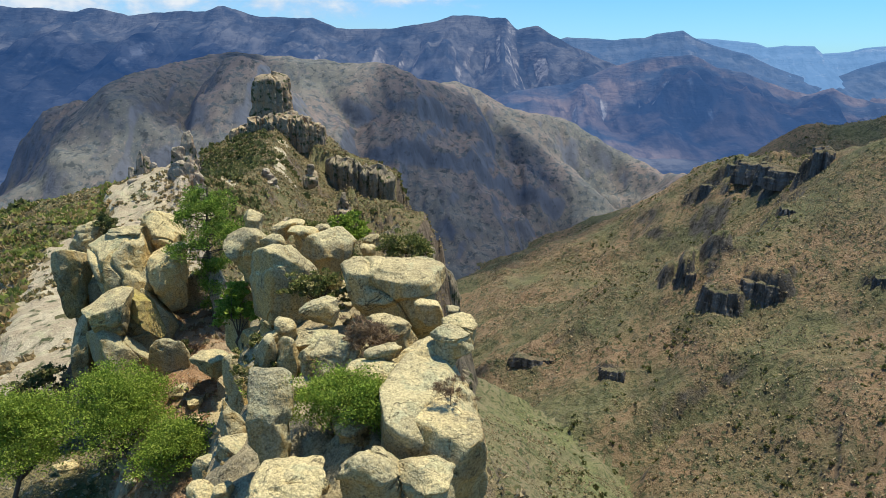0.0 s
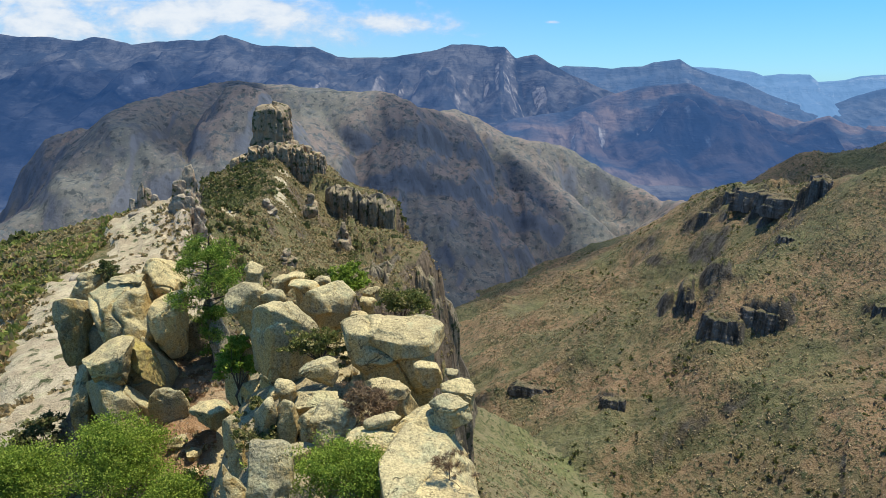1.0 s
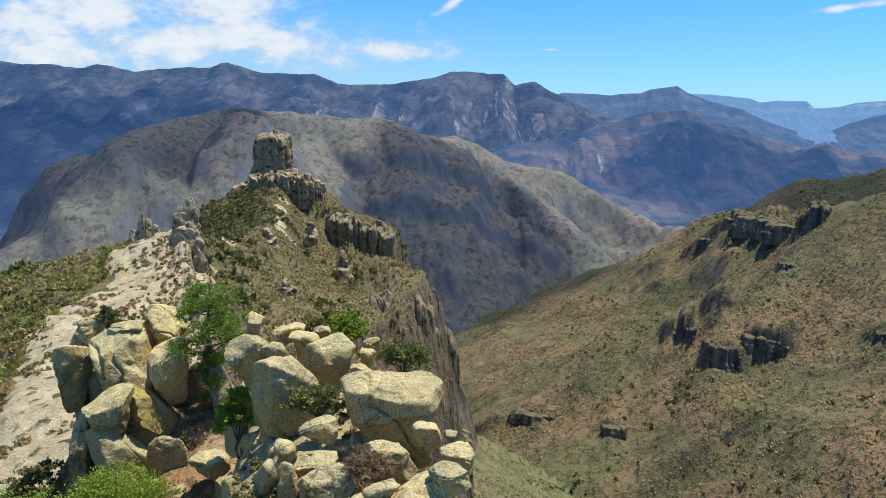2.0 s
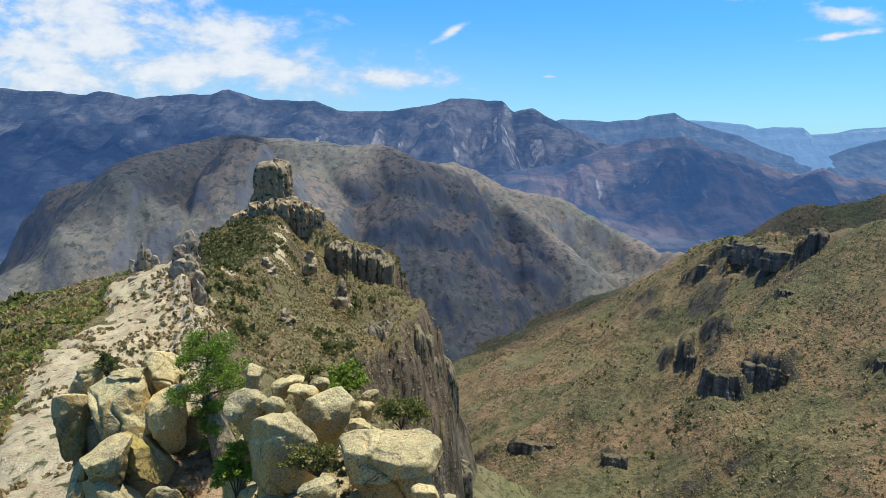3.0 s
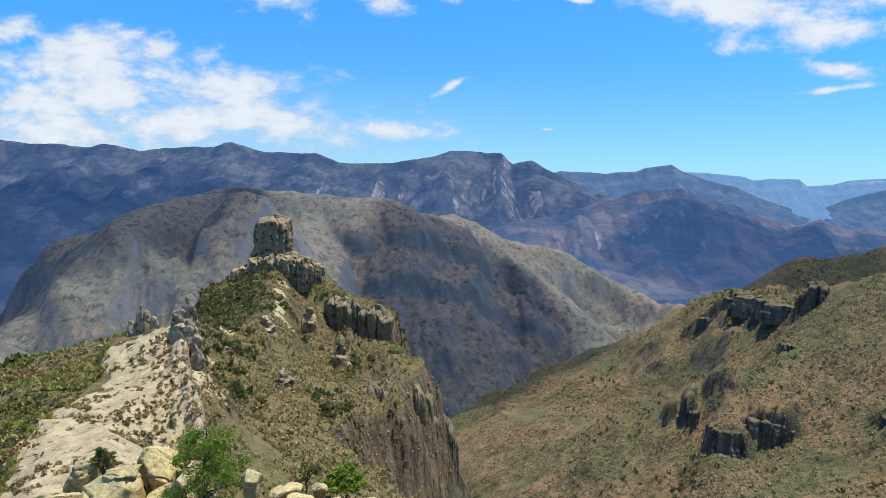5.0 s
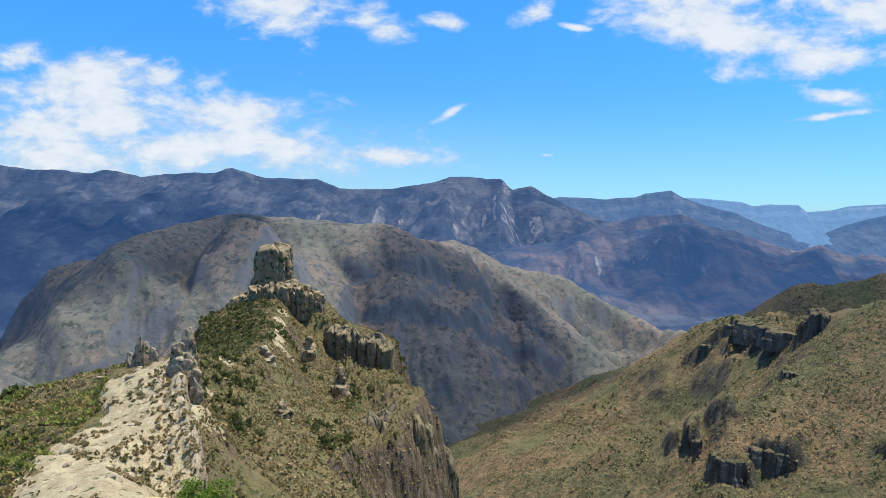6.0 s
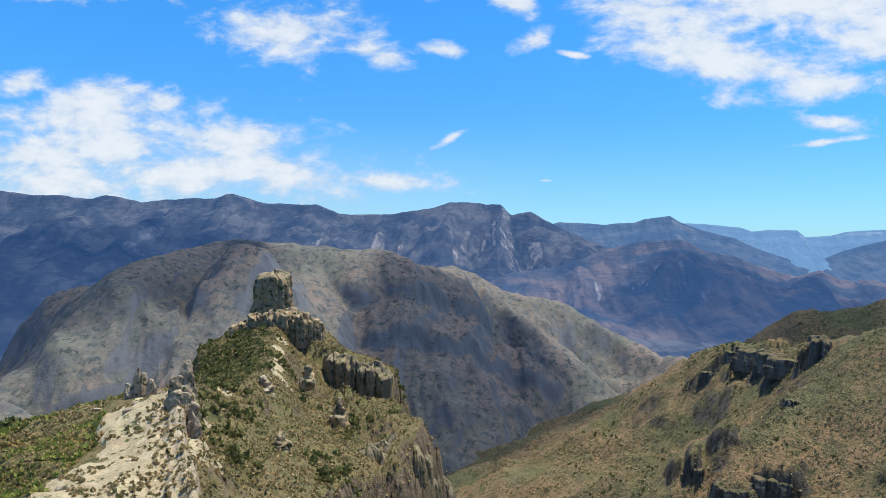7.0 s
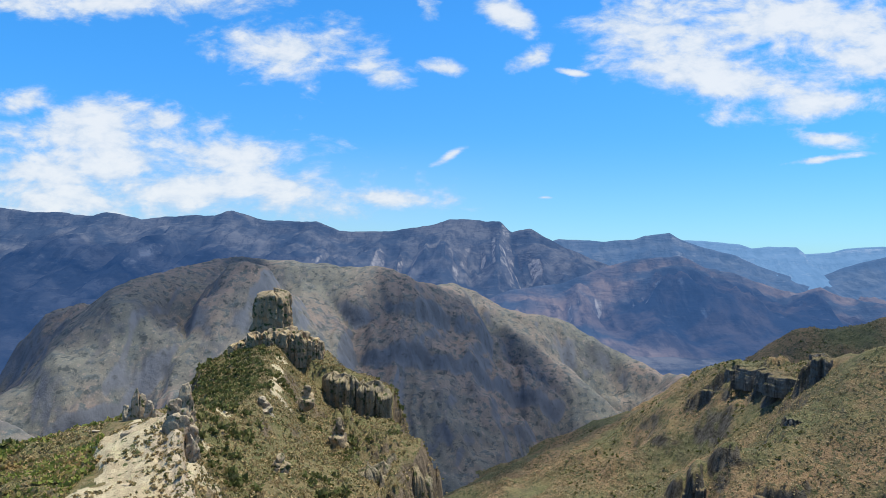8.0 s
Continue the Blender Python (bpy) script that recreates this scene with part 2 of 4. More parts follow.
LEAF_OLIVE = foliage_material("leaf_olive", (0.075, 0.095, 0.032), (0.16, 0.175, 0.06), (0.21, 0.18, 0.08))
TWIG_DRY = foliage_material("dry_twigs", (0.14, 0.09, 0.05), (0.26, 0.17, 0.10), (0.30, 0.22, 0.13))
STRAW = foliage_material("dry_grass", (0.22, 0.16, 0.07), (0.38, 0.30, 0.15), (0.42, 0.35, 0.2))
HILL_SHRUB = foliage_material("hill_shrub", (0.12, 0.125, 0.048), (0.29, 0.255, 0.11), (0.42, 0.32, 0.17), 0.30, 0.49)
WEST_SHRUB = foliage_material("west_shrub", (0.155, 0.19, 0.045), (0.26, 0.30, 0.075), (0.36, 0.24, 0.12), 0.07, 0.60)
SLOPE_SHRUB = foliage_material("slope_shrub", (0.10, 0.108, 0.052), (0.27, 0.225, 0.12), (0.46, 0.37, 0.22), 0.12, 0.50)
BARK, n = material("bark")
n.surface(n.mix(n.noise(n.vec("MULTIPLY", n.local(), (6.0, 6.0, 1.0)), 5.0), (0.05, 0.038, 0.028), (0.13, 0.10, 0.075)), 0.95)


# distant land with its haze painted in: bluish base colours plus blue emission
def painted_haze_material(name, low, high, haze_glow):
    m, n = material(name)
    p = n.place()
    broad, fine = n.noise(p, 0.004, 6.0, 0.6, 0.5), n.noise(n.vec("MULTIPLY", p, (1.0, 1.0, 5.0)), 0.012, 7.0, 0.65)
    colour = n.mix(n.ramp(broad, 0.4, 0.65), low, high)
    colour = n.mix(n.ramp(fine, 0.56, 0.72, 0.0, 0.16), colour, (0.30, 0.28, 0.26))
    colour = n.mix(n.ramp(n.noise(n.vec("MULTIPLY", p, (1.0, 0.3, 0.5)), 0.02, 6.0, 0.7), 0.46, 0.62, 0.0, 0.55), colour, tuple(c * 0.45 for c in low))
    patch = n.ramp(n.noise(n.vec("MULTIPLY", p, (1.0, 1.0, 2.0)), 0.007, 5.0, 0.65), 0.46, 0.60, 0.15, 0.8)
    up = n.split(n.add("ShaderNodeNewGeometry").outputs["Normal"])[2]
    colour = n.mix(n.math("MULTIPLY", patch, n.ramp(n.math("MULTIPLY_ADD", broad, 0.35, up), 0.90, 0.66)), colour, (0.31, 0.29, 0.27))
    n.surface(colour, 1.0, n.bump(fine, 0.8, 12.0), haze_glow=haze_glow, spec=0.0)
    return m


# ---------------------------------------------------------------- relief
def cells(ix, iy, seed):
    k = (ix * 374761393 + iy * 668265263 + seed * 974634777) & 0xFFFFFFFF
    k = ((k ^ (k >> 13)) * 1274126177) & 0xFFFFFFFF
    return ((k ^ (k >> 16)) & 0xFFFF) / 32767.5 - 1.0


def waves(x, y, seed=0):
    ix, iy = np.floor(x), np.floor(y)
    fx, fy = x - ix, y - iy
    ix, iy = ix.astype(np.int64), iy.astype(np.int64)
    fx, fy = fx * fx * (3 - 2 * fx), fy * fy * (3 - 2 * fy)
    a, b = cells(ix, iy, seed), cells(ix + 1, iy, seed)
    c, d = cells(ix, iy + 1, seed), cells(ix + 1, iy + 1, seed)
    return (a + (b - a) * fx) * (1 - fy) + (c + (d - c) * fx) * fy


def rough(x, y, octaves=5, seed=0, gain=0.5):
    total, size = 0.0, 1.0
    for k in range(octaves):
        total = total + waves(x, y, seed + k) * size
        x, y, size = x * 2.03 + 7.1, y * 2.03 - 3.7, size * gain
    return total


def gullies(x, y, octaves=4, seed=0):
    total, size = 0.0, 1.0
    for k in range(octaves):
        total = total + (1.0 - 2.2 * np.abs(waves(x, y, seed + k))) * size
        x, y, size = x * 2.1 + 3.3, y * 2.1 + 9.2, size * 0.5
    return total


def along(px, py, line):
    """Of each place: its distance from the crest line (to its right positive), how far along, and the crest's height."""
    best = np.full(px.shape, 1e18)
    off, run, high, weight = np.zeros_like(px), np.zeros_like(px), np.zeros_like(px), np.zeros_like(px)
    start = 0.0
    for (ax, ay, az), (bx, by, bz) in zip(line, line[1:]):
        dx, dy = bx - ax, by - ay
        length = math.hypot(dx, dy)
        k = np.clip(((px - ax) * dx + (py - ay) * dy) / length ** 2, 0, 1)
        ex, ey = px - ax - k * dx, py - ay - k * dy
        d2 = ex * ex + ey * ey
        nearer = d2 < best
        best = np.where(nearer, d2, best)
        off = np.where(nearer, np.sqrt(d2) * np.sign(ex * dy - ey * dx), off)
        run = np.where(nearer, start + k * length, run)
        share = 1.0 / (d2 + 1.0) ** 3
        high, weight = high + share * (az + k * (bz - az)), weight + share
        start += length
    return off, run, high / weight


def fall(off, left, right):
    """The drop below a crest: (distance, drop) tables for the two sides."""
    left, right = (*left, (9000, left[-1][1] + 5000)), (*right, (9000, right[-1][1] + 5000))
    return np.where(off < 0, np.interp(-off, *zip(*left)), np.interp(off, *zip(*right)))


MAIN = ((-12, -60, -36), (-15, 5, -24), (-20, 34, -19.5), (-30, 60, -22), (-46, 92, -26.5), (-47, 118, -24), (-66, 157, -29),
        (-57, 220, -37), (-70, 290, -43), (-86, 362, -36), (-96, 405, -75), (-112, 520, -200))
APRON = ((-8, -30, -27), (-11, 15, -20.5), (-15, 30, -18.8), (-24, 38, -20))
EAST_RIB = ((-84, 362, -43), (-62, 350, -45), (-46, 340, -47), (-33, 331, -51), (-27, 327, -54))
HEAD = ((-103, 362, -40), (-64, 362, -42))
SPUR = ((2, -60, -22), (-1, 6, -12.5), (-1.8, 16, -9.6), (-3.0, 24, -10.0), (-4.5, 31, -10.4))
GULLY = ((-13, 38, -14.2), (-12, 34.5, -15.2), (-11, 31, -15.8), (-10, 25, -17.4), (-9, 20, -19))
KNOLL = ((-18.5, 36, -15.5), (-15, 38.5, -14), (-11, 40, -15))
BUTTRESS = ((-17, 206, -56), (-9, 228, -52), (-22, 280, -62), (-25, 326, -69), (-39, 374, -69), (-70, 400, -80))
NORTHWEST = ((-3200, 1700, 80), (-2300, 1950, 0), (-1500, 2150, -90), (-900, 2250, -180), (-400, 2300, -270))
WEST = ((-900, 300, 60), (-600, 420, 0), (-400, 480, -76), (-314, 509, -110), (-250, 545, -170))
EAST = ((620, -400, 60), (560, 100, 40), (520, 320, 20), (335, 520, -60), (336, 624, -89), (306, 755, -113), (330, 900, -150),
        (400, 1150, -200), (458, 1384, -232), (480, 1520, -290))
EAST_BACK = ((1000, 640, 30), (700, 720, -20), (494, 780, -60), (463, 800, -72), (427, 818, -81), (401, 830, -96), (390, 900, -140))
MOUNTAIN = ((-900, 700, -330), (-700, 760, -260), (-509, 850, -154), (-479, 870, -115), (-445, 935, -58), (-445, 1020, -36),
            (-385, 1190, -8), (-348, 1232, -6), (-228, 1275, -15), (-125, 1275, -21), (-87, 1324, -44), (-25, 1388, -67),
            (22, 1500, -61), (69, 1480, -79), (138, 1450, -116), (245, 1500, -135), (307, 1480, -169), (371, 1450, -201),
            (415, 1400, -217), (466, 1384, -246), (520, 1370, -300))
SHOULDER_WEST = ((-255, 1258, -20), (-230, 1130, -70), (-180, 1040, -125), (-140, 950, -190), (-110, 880, -260))

SHOULDER_EAST = ((23, 1480, -66), (80, 1440, -94), (124, 1410, -126), (176, 1370, -164), (218, 1320, -205), (262, 1250, -244), (264, 1170, -289))
SHOULDER_MIDDLE = ((-97, 1320, -33), (-93, 1270, -81), (-79, 1210, -145), (-46, 1130, -216), (-17, 1050, -276))
SHOULDER_NEAR_WEST = ((-288, 1020, -8), (-294, 960, -52), (-290, 900, -106), (-284, 840, -153))

RIB_LINE = ((-33.5, 94, -27.5), (-36.0, 99, -25.5), (-39.7, 107, -23.1), (-42.9, 114, -21.6), (-44.6, 120, -19.0), (-49.5, 126, -19.7))

# dark crags of the far slope: place of the foot, width, height
CRAGS = ((288, 697, -121, 13, 22), (298, 670, -114, 29, 19), (294, 604, -108, 23, 15), (297, 638, -110, 20, 16), (299, 568, -91, 15, 23), (267, 706, -140, 21, 15),
         (193, 475, -154, 16, 19), (182, 430, -162, 22, 19), (210, 433, -159, 24, 22), (163, 484, -166, 9, 15), (171, 472, -164, 9, 22),
         (250, 511, -118, 12, 10), (108, 415, -204, 16, 7), (65, 475, -221, 30, 3), (264, 406, -138, 11, 10))


def bench(px, py):
    """The steps that the crags make in the slope above them."""
    total = np.zeros(px.shape)
    for x, y, z, w, h in CRAGS:
        far = math.hypot(x, y)
        ux, uy = x / far, y / far
        s, t = (px - x) * ux + (py - y) * uy, (px - x) * uy - (py - y) * ux
        wide = w * (0.95 if y > 660 else 0.6) * (1 + 0.25 * rough(px / 6, py / 6, 3, 140))
        total = np.maximum(total, 0.75 * h * np.exp(-(t / wide) ** 4) * np.clip((s - 5.0) / 3.0 + 0.4 * rough(px / 4, py / 4, 3, 141), 0, 1) * np.exp(-np.clip(s - 10, 0, None) / (1.3 * h)))
    return total


def relief(px, py):
    """The height of the ground, and which of its parts each place belongs to."""
    bx = px + 3.0 * rough(px / 23, py / 23, 3, 11) + 14.0 * rough(px / 160, py / 160, 3, 12) * np.clip(py / 500 - 0.6, 0, 1)
    by = py + 3.0 * rough(px / 23, py / 23, 3, 21) + 14.0 * rough(px / 160, py / 160, 3, 22) * np.clip(py / 500 - 0.6, 0, 1)
    tops = []
    off, run, high = along(bx, by, MAIN)
    z = high - fall(off, ((0, 0), (8, 1.5), (45, 15), (120, 62), (400, 260), (900, 320)),
                    ((0, 0), (4, 3), (14, 14), (40, 27), (52, 62), (70, 120), (240, 235), (700, 320)))
    behind = np.clip((py - 185) / 45, 0, 1)
    z = z - np.where(off < 0, behind * np.interp(-off, (0, 12, 33, 42, 60, 120, 300), (0, 1, 3, 22, 75, 150, 260)), 0)
    patchy = rough(px / 11, py / 11, 5, 34)
    bare = (np.abs(off + 1) < 6.5 + 6 * patchy) & (py > 40) & (py < 168)
    bare |= (np.abs(off + 9) < 17 + 9 * patchy) & (py > 38) & (py < 88)
    bare |= (np.abs(off - 3) < 1.6 + 4.5 * rough(px / 9, py / 9, 4, 35)) & (py > 190) & (py < 330)
    z = z - 16 * np.exp(-((px + 42) / 15) ** 2 - ((py - 306) / 20) ** 2)
    tops.append((z + 1.7 * gullies(py / 24 + 0.3 * rough(px / 20, py / 20, 3, 32), px / 55, 5, 31) * np.clip(np.abs(off) / 14, 0.1, 1.6), 0))
    off, run, high = along(bx, by, EAST_RIB)
    tops.append((high - fall(off, ((0, 0), (6, 1.5), (14, 20), (30, 90), (60, 260)), ((0, 0), (3, 1), (6, 9), (9, 24), (14, 40), (40, 160), (70, 300))) + 0.8 * rough(px / 7, py / 7, 4, 43), 0))
    off, run, high = along(px, py, HEAD)
    tops.append((high - fall(off, ((0, 0), (6, 1), (40, 36), (80, 120), (120, 300)), ((0, 0), (6, 1), (40, 40), (80, 130), (120, 300))) + 1.2 * rough(px / 9, py / 9, 4, 39), 0))
    off, run, high = along(px + 0.8 * rough(px / 3, py / 3, 3, 47), py, RIB_LINE)
    z = high - 0.8 - fall(off, ((0, 0), (2, 1.0), (6, 1.8), (11, 3.2), (16, 8), (40, 120), (80, 400)), ((0, 0), (1.2, 1.0), (2.2, 8), (4, 18), (8, 40), (40, 200), (80, 500)))
    craggy = np.floor(4 * waves(px / 3.1, py / 4.3, 48)) / 4 + 0.5 * rough(px / 1.4, py / 1.9, 4, 49)
    rib = z + 1.1 * craggy
    tops.append((np.where(off < -3, z + 0.4 * craggy, rib), np.where(off < -3 + 2 * rough(px / 5, py / 5, 3, 50), 3, 8)))
    apron_off, run, apron = along(px, py, APRON)
    tops.append((apron - fall(apron_off, ((0, 0), (10, 2), (30, 14), (60, 60), (120, 300)), ((0, 0), (5, 1), (16, 9), (30, 60), (90, 300))) + 0.5 * rough(px / 6, py / 6, 4, 38), 0))
    off, run, high = along(px, py, SPUR)
    z = high - fall(off, ((0, 0), (2.0, 0.5), (4.6, 2.2), (6.5, 7.5), (14, 13), (60, 60)),
                    ((0, 0), (1.3, 0.3), (2.1, 1.2), (2.9, 14), (5.0, 45), (16, 90), (180, 220), (600, 320)))
    stony = (py > 8) & (off > -6.5 + rough(px / 3, py / 3, 3, 37)) & (off < 9) & (py < 33)
    blocks = np.abs(waves(px / 1.9, py / 1.9, 44)) + 0.5 * np.abs(waves(px / 0.8, py / 0.8, 45))
    tops.append((z + 0.25 * rough(px / 2.5, py / 2.5, 4, 33) + 0.9 * np.clip(blocks - 0.15, 0, 0.5), 0))
    off, run, high = along(px, py, GULLY)
    z = high - fall(off, ((0, 0), (2, 0.5), (4, 2.5), (20, 60)), ((0, 0), (2.5, 0.4), (4, 2), (20, 60))) + 0.3 * rough(px / 1.5, py / 1.5, 4, 46)
    litter = np.abs(off) < 4.5
    tops.append((z, 0))
    off, run, high = along(px, py, KNOLL)
    tops.append((high - fall(off, ((0, 0), (2, 1), (4, 5), (30, 90)), ((0, 0), (2, 2), (4, 6), (30, 90))), 0))
    off, run, high = along(bx, by, BUTTRESS)
    z = high - fall(off, ((0, 0), (8, 3), (30, 14), (120, 90), (400, 260)),
                    ((0, 0), (4, 3), (9, 16), (16, 48), (22, 92), (33, 150), (60, 178), (200, 240), (600, 330)))
    tops.append((z + (5.5 * gullies((py - px) / 13, (py + px) / 90, 3, 41) + 2.2 * gullies((py - px) / 4.5, (py + px) / 60, 3, 42)) * np.clip(np.abs(off) / 10, 0, 1.5), 0))
    off, run, high = along(bx, by, WEST)
    z = high - fall(off, ((0, 0), (200, 110), (900, 320)), ((0, 0), (200, 120), (900, 340)))
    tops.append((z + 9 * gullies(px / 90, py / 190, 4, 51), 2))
    off, run, high = along(bx, by, NORTHWEST)
    z = high - fall(off, ((0, 0), (300, 160), (900, 340)), ((0, 0), (300, 170), (700, 340)))
    tops.append((z + 26 * gullies(px / 260, py / 420, 5, 55) * np.clip(np.abs(off) / 150, 0.1, 1.0), 6))
    off, run, high = along(bx, by, EAST)
    z = high - fall(off, ((0, 0), (12, 5), (45, 38), (100, 86), (200, 124), (300, 170), (420, 232), (700, 350)), ((0, 0), (15, 4), (300, 150), (900, 330)))
    z = z + 17 * np.exp(-((px - 207) / 42) ** 2 - ((py - 480) / 36) ** 2) + bench(px, py)
    tops.append((z + 7.5 * gullies((py - 0.3 * px) / 75 + 0.3 * rough(px / 90, py / 90, 3, 62), (px + 0.3 * py) / 190, 5, 61) * np.clip(np.abs(off) / 60, 0.15, 1.3), 1))
    off, run, high = along(bx, by, EAST_BACK)
    z = high - fall(off, ((0, 0), (150, 85), (500, 330)), ((0, 0), (300, 160), (800, 330)))
    tops.append((z + 4.0 * gullies(py / 60, px / 120, 5, 71), 1))
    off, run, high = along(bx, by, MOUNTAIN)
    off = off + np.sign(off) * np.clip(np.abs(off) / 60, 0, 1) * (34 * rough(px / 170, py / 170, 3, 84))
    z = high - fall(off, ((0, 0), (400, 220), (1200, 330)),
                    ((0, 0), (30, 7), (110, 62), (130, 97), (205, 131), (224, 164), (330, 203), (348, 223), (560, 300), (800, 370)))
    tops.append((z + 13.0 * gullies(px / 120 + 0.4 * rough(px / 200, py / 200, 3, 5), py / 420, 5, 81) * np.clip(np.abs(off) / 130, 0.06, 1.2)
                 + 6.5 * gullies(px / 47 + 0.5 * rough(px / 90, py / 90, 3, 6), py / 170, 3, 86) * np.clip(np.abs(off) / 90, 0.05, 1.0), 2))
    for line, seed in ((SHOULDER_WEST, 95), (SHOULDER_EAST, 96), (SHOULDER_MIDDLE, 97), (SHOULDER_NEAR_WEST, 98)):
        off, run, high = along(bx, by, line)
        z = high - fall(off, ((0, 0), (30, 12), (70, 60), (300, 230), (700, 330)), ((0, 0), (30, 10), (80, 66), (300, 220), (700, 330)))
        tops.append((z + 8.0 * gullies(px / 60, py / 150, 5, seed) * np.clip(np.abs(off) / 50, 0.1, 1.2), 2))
    height, part = np.full(px.shape, -322.0) + 3.0 * rough(px / 60, py / 60, 4, 99), np.zeros(px.shape, int) + 1
    for z, kind in tops:
        part = np.where(z > height, kind, part)
        height = np.maximum(z, height)
    # part 2 wears the haze-tinted mountain scrub, part 6 the glowing range colours
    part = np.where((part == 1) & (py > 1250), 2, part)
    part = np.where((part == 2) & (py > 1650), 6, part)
    part = np.where((part == 0) & (height < -100) & (px > -30), 7, part)
    part = np.where((part == 0) & bare, 3, part)
    # ground between the boulders wears the shade-dark copy of their rock
    part = np.where((part == 0) & stony, 4, part)
    part = np.where((part == 0) & litter & (py < 39), 5, part)
    reach = np.clip(np.hypot(px, py) / 120, 0.12, 6.0)
    return height + 0.35 * reach * rough(px / (5 * reach), py / (5 * reach), 4, 3), part


def sheet(name, xs, ys, zs, materials, index=None):
    """A grid of places (rows, columns) as one smooth mesh."""
    rows, columns = xs.shape
    mesh = bpy.data.meshes.new(name)
    mesh.vertices.add(rows * columns)
    mesh.vertices.foreach_set("co", np.stack((xs, ys, zs), -1).astype(np.float32).ravel())
    k = np.arange(rows * columns).reshape(rows, columns)
    quads = np.stack((k[:-1, :-1], k[:-1, 1:], k[1:, 1:], k[1:, :-1]), -1).reshape(-1, 4)
    mesh.loops.add(quads.size)
    mesh.loops.foreach_set("vertex_index", quads.ravel().astype(np.int32))
    mesh.polygons.add(len(quads))
    mesh.polygons.foreach_set("loop_start", (np.arange(len(quads)) * 4).astype(np.int32))
    mesh.polygons.foreach_set("loop_total", np.full(len(quads), 4, np.int32))
    for m in materials:
        mesh.materials.append(m)
    if index is not None:
        mesh.polygons.foreach_set("material_index", index[:-1, :-1].ravel().astype(np.int32))
    mesh.polygons.foreach_set("use_smooth", np.ones(len(quads), bool))
    mesh.update(calc_edges=True)
    return new(name, mesh)


# emits haze blue; also worn by the northwest ridge and the far valley floor
RANGE_FAR = painted_haze_material("range_far_haze", (0.026, 0.036, 0.052), (0.080, 0.084, 0.092), (0.013, 0.039, 0.108))
# fine in front, coarse behind, finer where the slopes are steep
turn = np.concatenate((np.linspace(180, 52, 45)[:-1], np.linspace(52, 41, 30)[:-1], np.linspace(41, -41, 530), np.linspace(-41, -52, 30)[1:], np.linspace(-52, -180, 45)[1:]))
steps = np.concatenate((np.log((0.01, 0.5, 1.0, 1.5, 2.0)), np.linspace(math.log(2.5), math.log(12), 40)[:-1], np.linspace(math.log(12), math.log(400), 305)[:-1],
                        np.linspace(math.log(400), math.log(1700), 305)[:-1], np.linspace(math.log(1700), math.log(4900), 60)))
angle, reach = np.meshgrid(np.radians(90 + turn), np.exp(steps))
gx, gy = reach * np.cos(angle), reach * np.sin(angle)
gz, part = relief(gx, gy)
ground = sheet("ground", gx, gy, gz, (SCRUB_NEAR, SCRUB_FAR, SCRUB_HAZED, BARE, BOULDER_SHADED, LITTER, RANGE_FAR, SCRUB_FLANK, NEEDLE), part)
tagged(ground, "dry scrub-covered ridges, gorge slopes and valley floor of brown soil", "ground", kind="structure")


def far_range(name, label, line, depth, mat, seed, bumps):
    """A distant range: a strip of steep, gullied mountain under an uneven crest."""
    xs = np.linspace(line[0][0], line[-1][0], 480)
    v = np.concatenate((np.linspace(-0.25, 0, 4)[:-1], np.linspace(0, 1.0, 46)))
    px, k = np.meshgrid(xs, v)
    crest = np.interp(px, [p[0] for p in line], [p[1] for p in line])
    crest = crest + bumps * 0.07 * rough(px / 70, px * 0 + seed, 5, seed)
    d = np.abs(k)
    py = line[0][2] - depth * k + 0.05 * depth * rough(px / 400, k * 2, 4, seed + 3) * np.clip(d * 4, 0, 1)
    pz = crest - (crest + 365) * np.interp(d, (0, 0.02, 0.035, 0.16, 0.18, 0.5, 1.0), (0, 0.02, 0.11, 0.25, 0.33, 0.62, 1.0)) + bumps * gullies(px / 230 + 0.5 * k, k * 1.2, 5, seed + 5) * np.clip(d * 3.5, 0, 1) * np.clip(1.7 - 2.0 * d, 0, 1)
    ob = sheet(name, px[::-1], py[::-1], pz[::-1], (mat,))
    return tagged(ob, label, "mountain range", kind="structure")


FAR = ((-4200, 190, 4300), (-2704, 255, 0), (-2497, 222, 0), (-2324, 226, 0), (-2134, 203, 0), (-2047, 231, 0), (-1840, 187, 0), (-1667, 202, 0),
       (-1511, 217, 0), (-1390, 210, 0), (-1280, 246, 0), (-1079, 184, 0), (-767, 176, 0), (-629, 124, 0), (-456, 118, 0), (-283, 126, 0),
       (-75, 155, 0), (46, 197, 0), (358, 182, 0), (428, 123, 0), (542, 144, 0), (670, 72, 0), (757, 21, 0), (896, -30, 0), (1105, -116, 0),
       (1452, -322, 0), (2000, -300, 0))
MIDDLE = ((300, -60, 4550), (581, 20, 0), (673, 65, 0), (764, 80, 0), (1058, 67, 0), (1241, 82, 0), (1314, 105, 0), (1479, 124, 0), (1553, 84, 0),
       (1682, 37, 0), (1902, -17, 0), (2049, -82, 0), (2270, -154, 0), (2417, -168, 0), (2637, -86, 0), (2887, -23, 0), (4200, 0, 0))
FURTHER = ((600, 20, 4800), (1425, 87, 0), (1774, 81, 0), (2045, 56, 0), (2123, 29, 0), (2239, 41, 0), (2433, 38, 0), (2491, -8, 0), (2665, 1, 0),
       (2781, 32, 0), (3045, 45, 0), (4400, 20, 0))
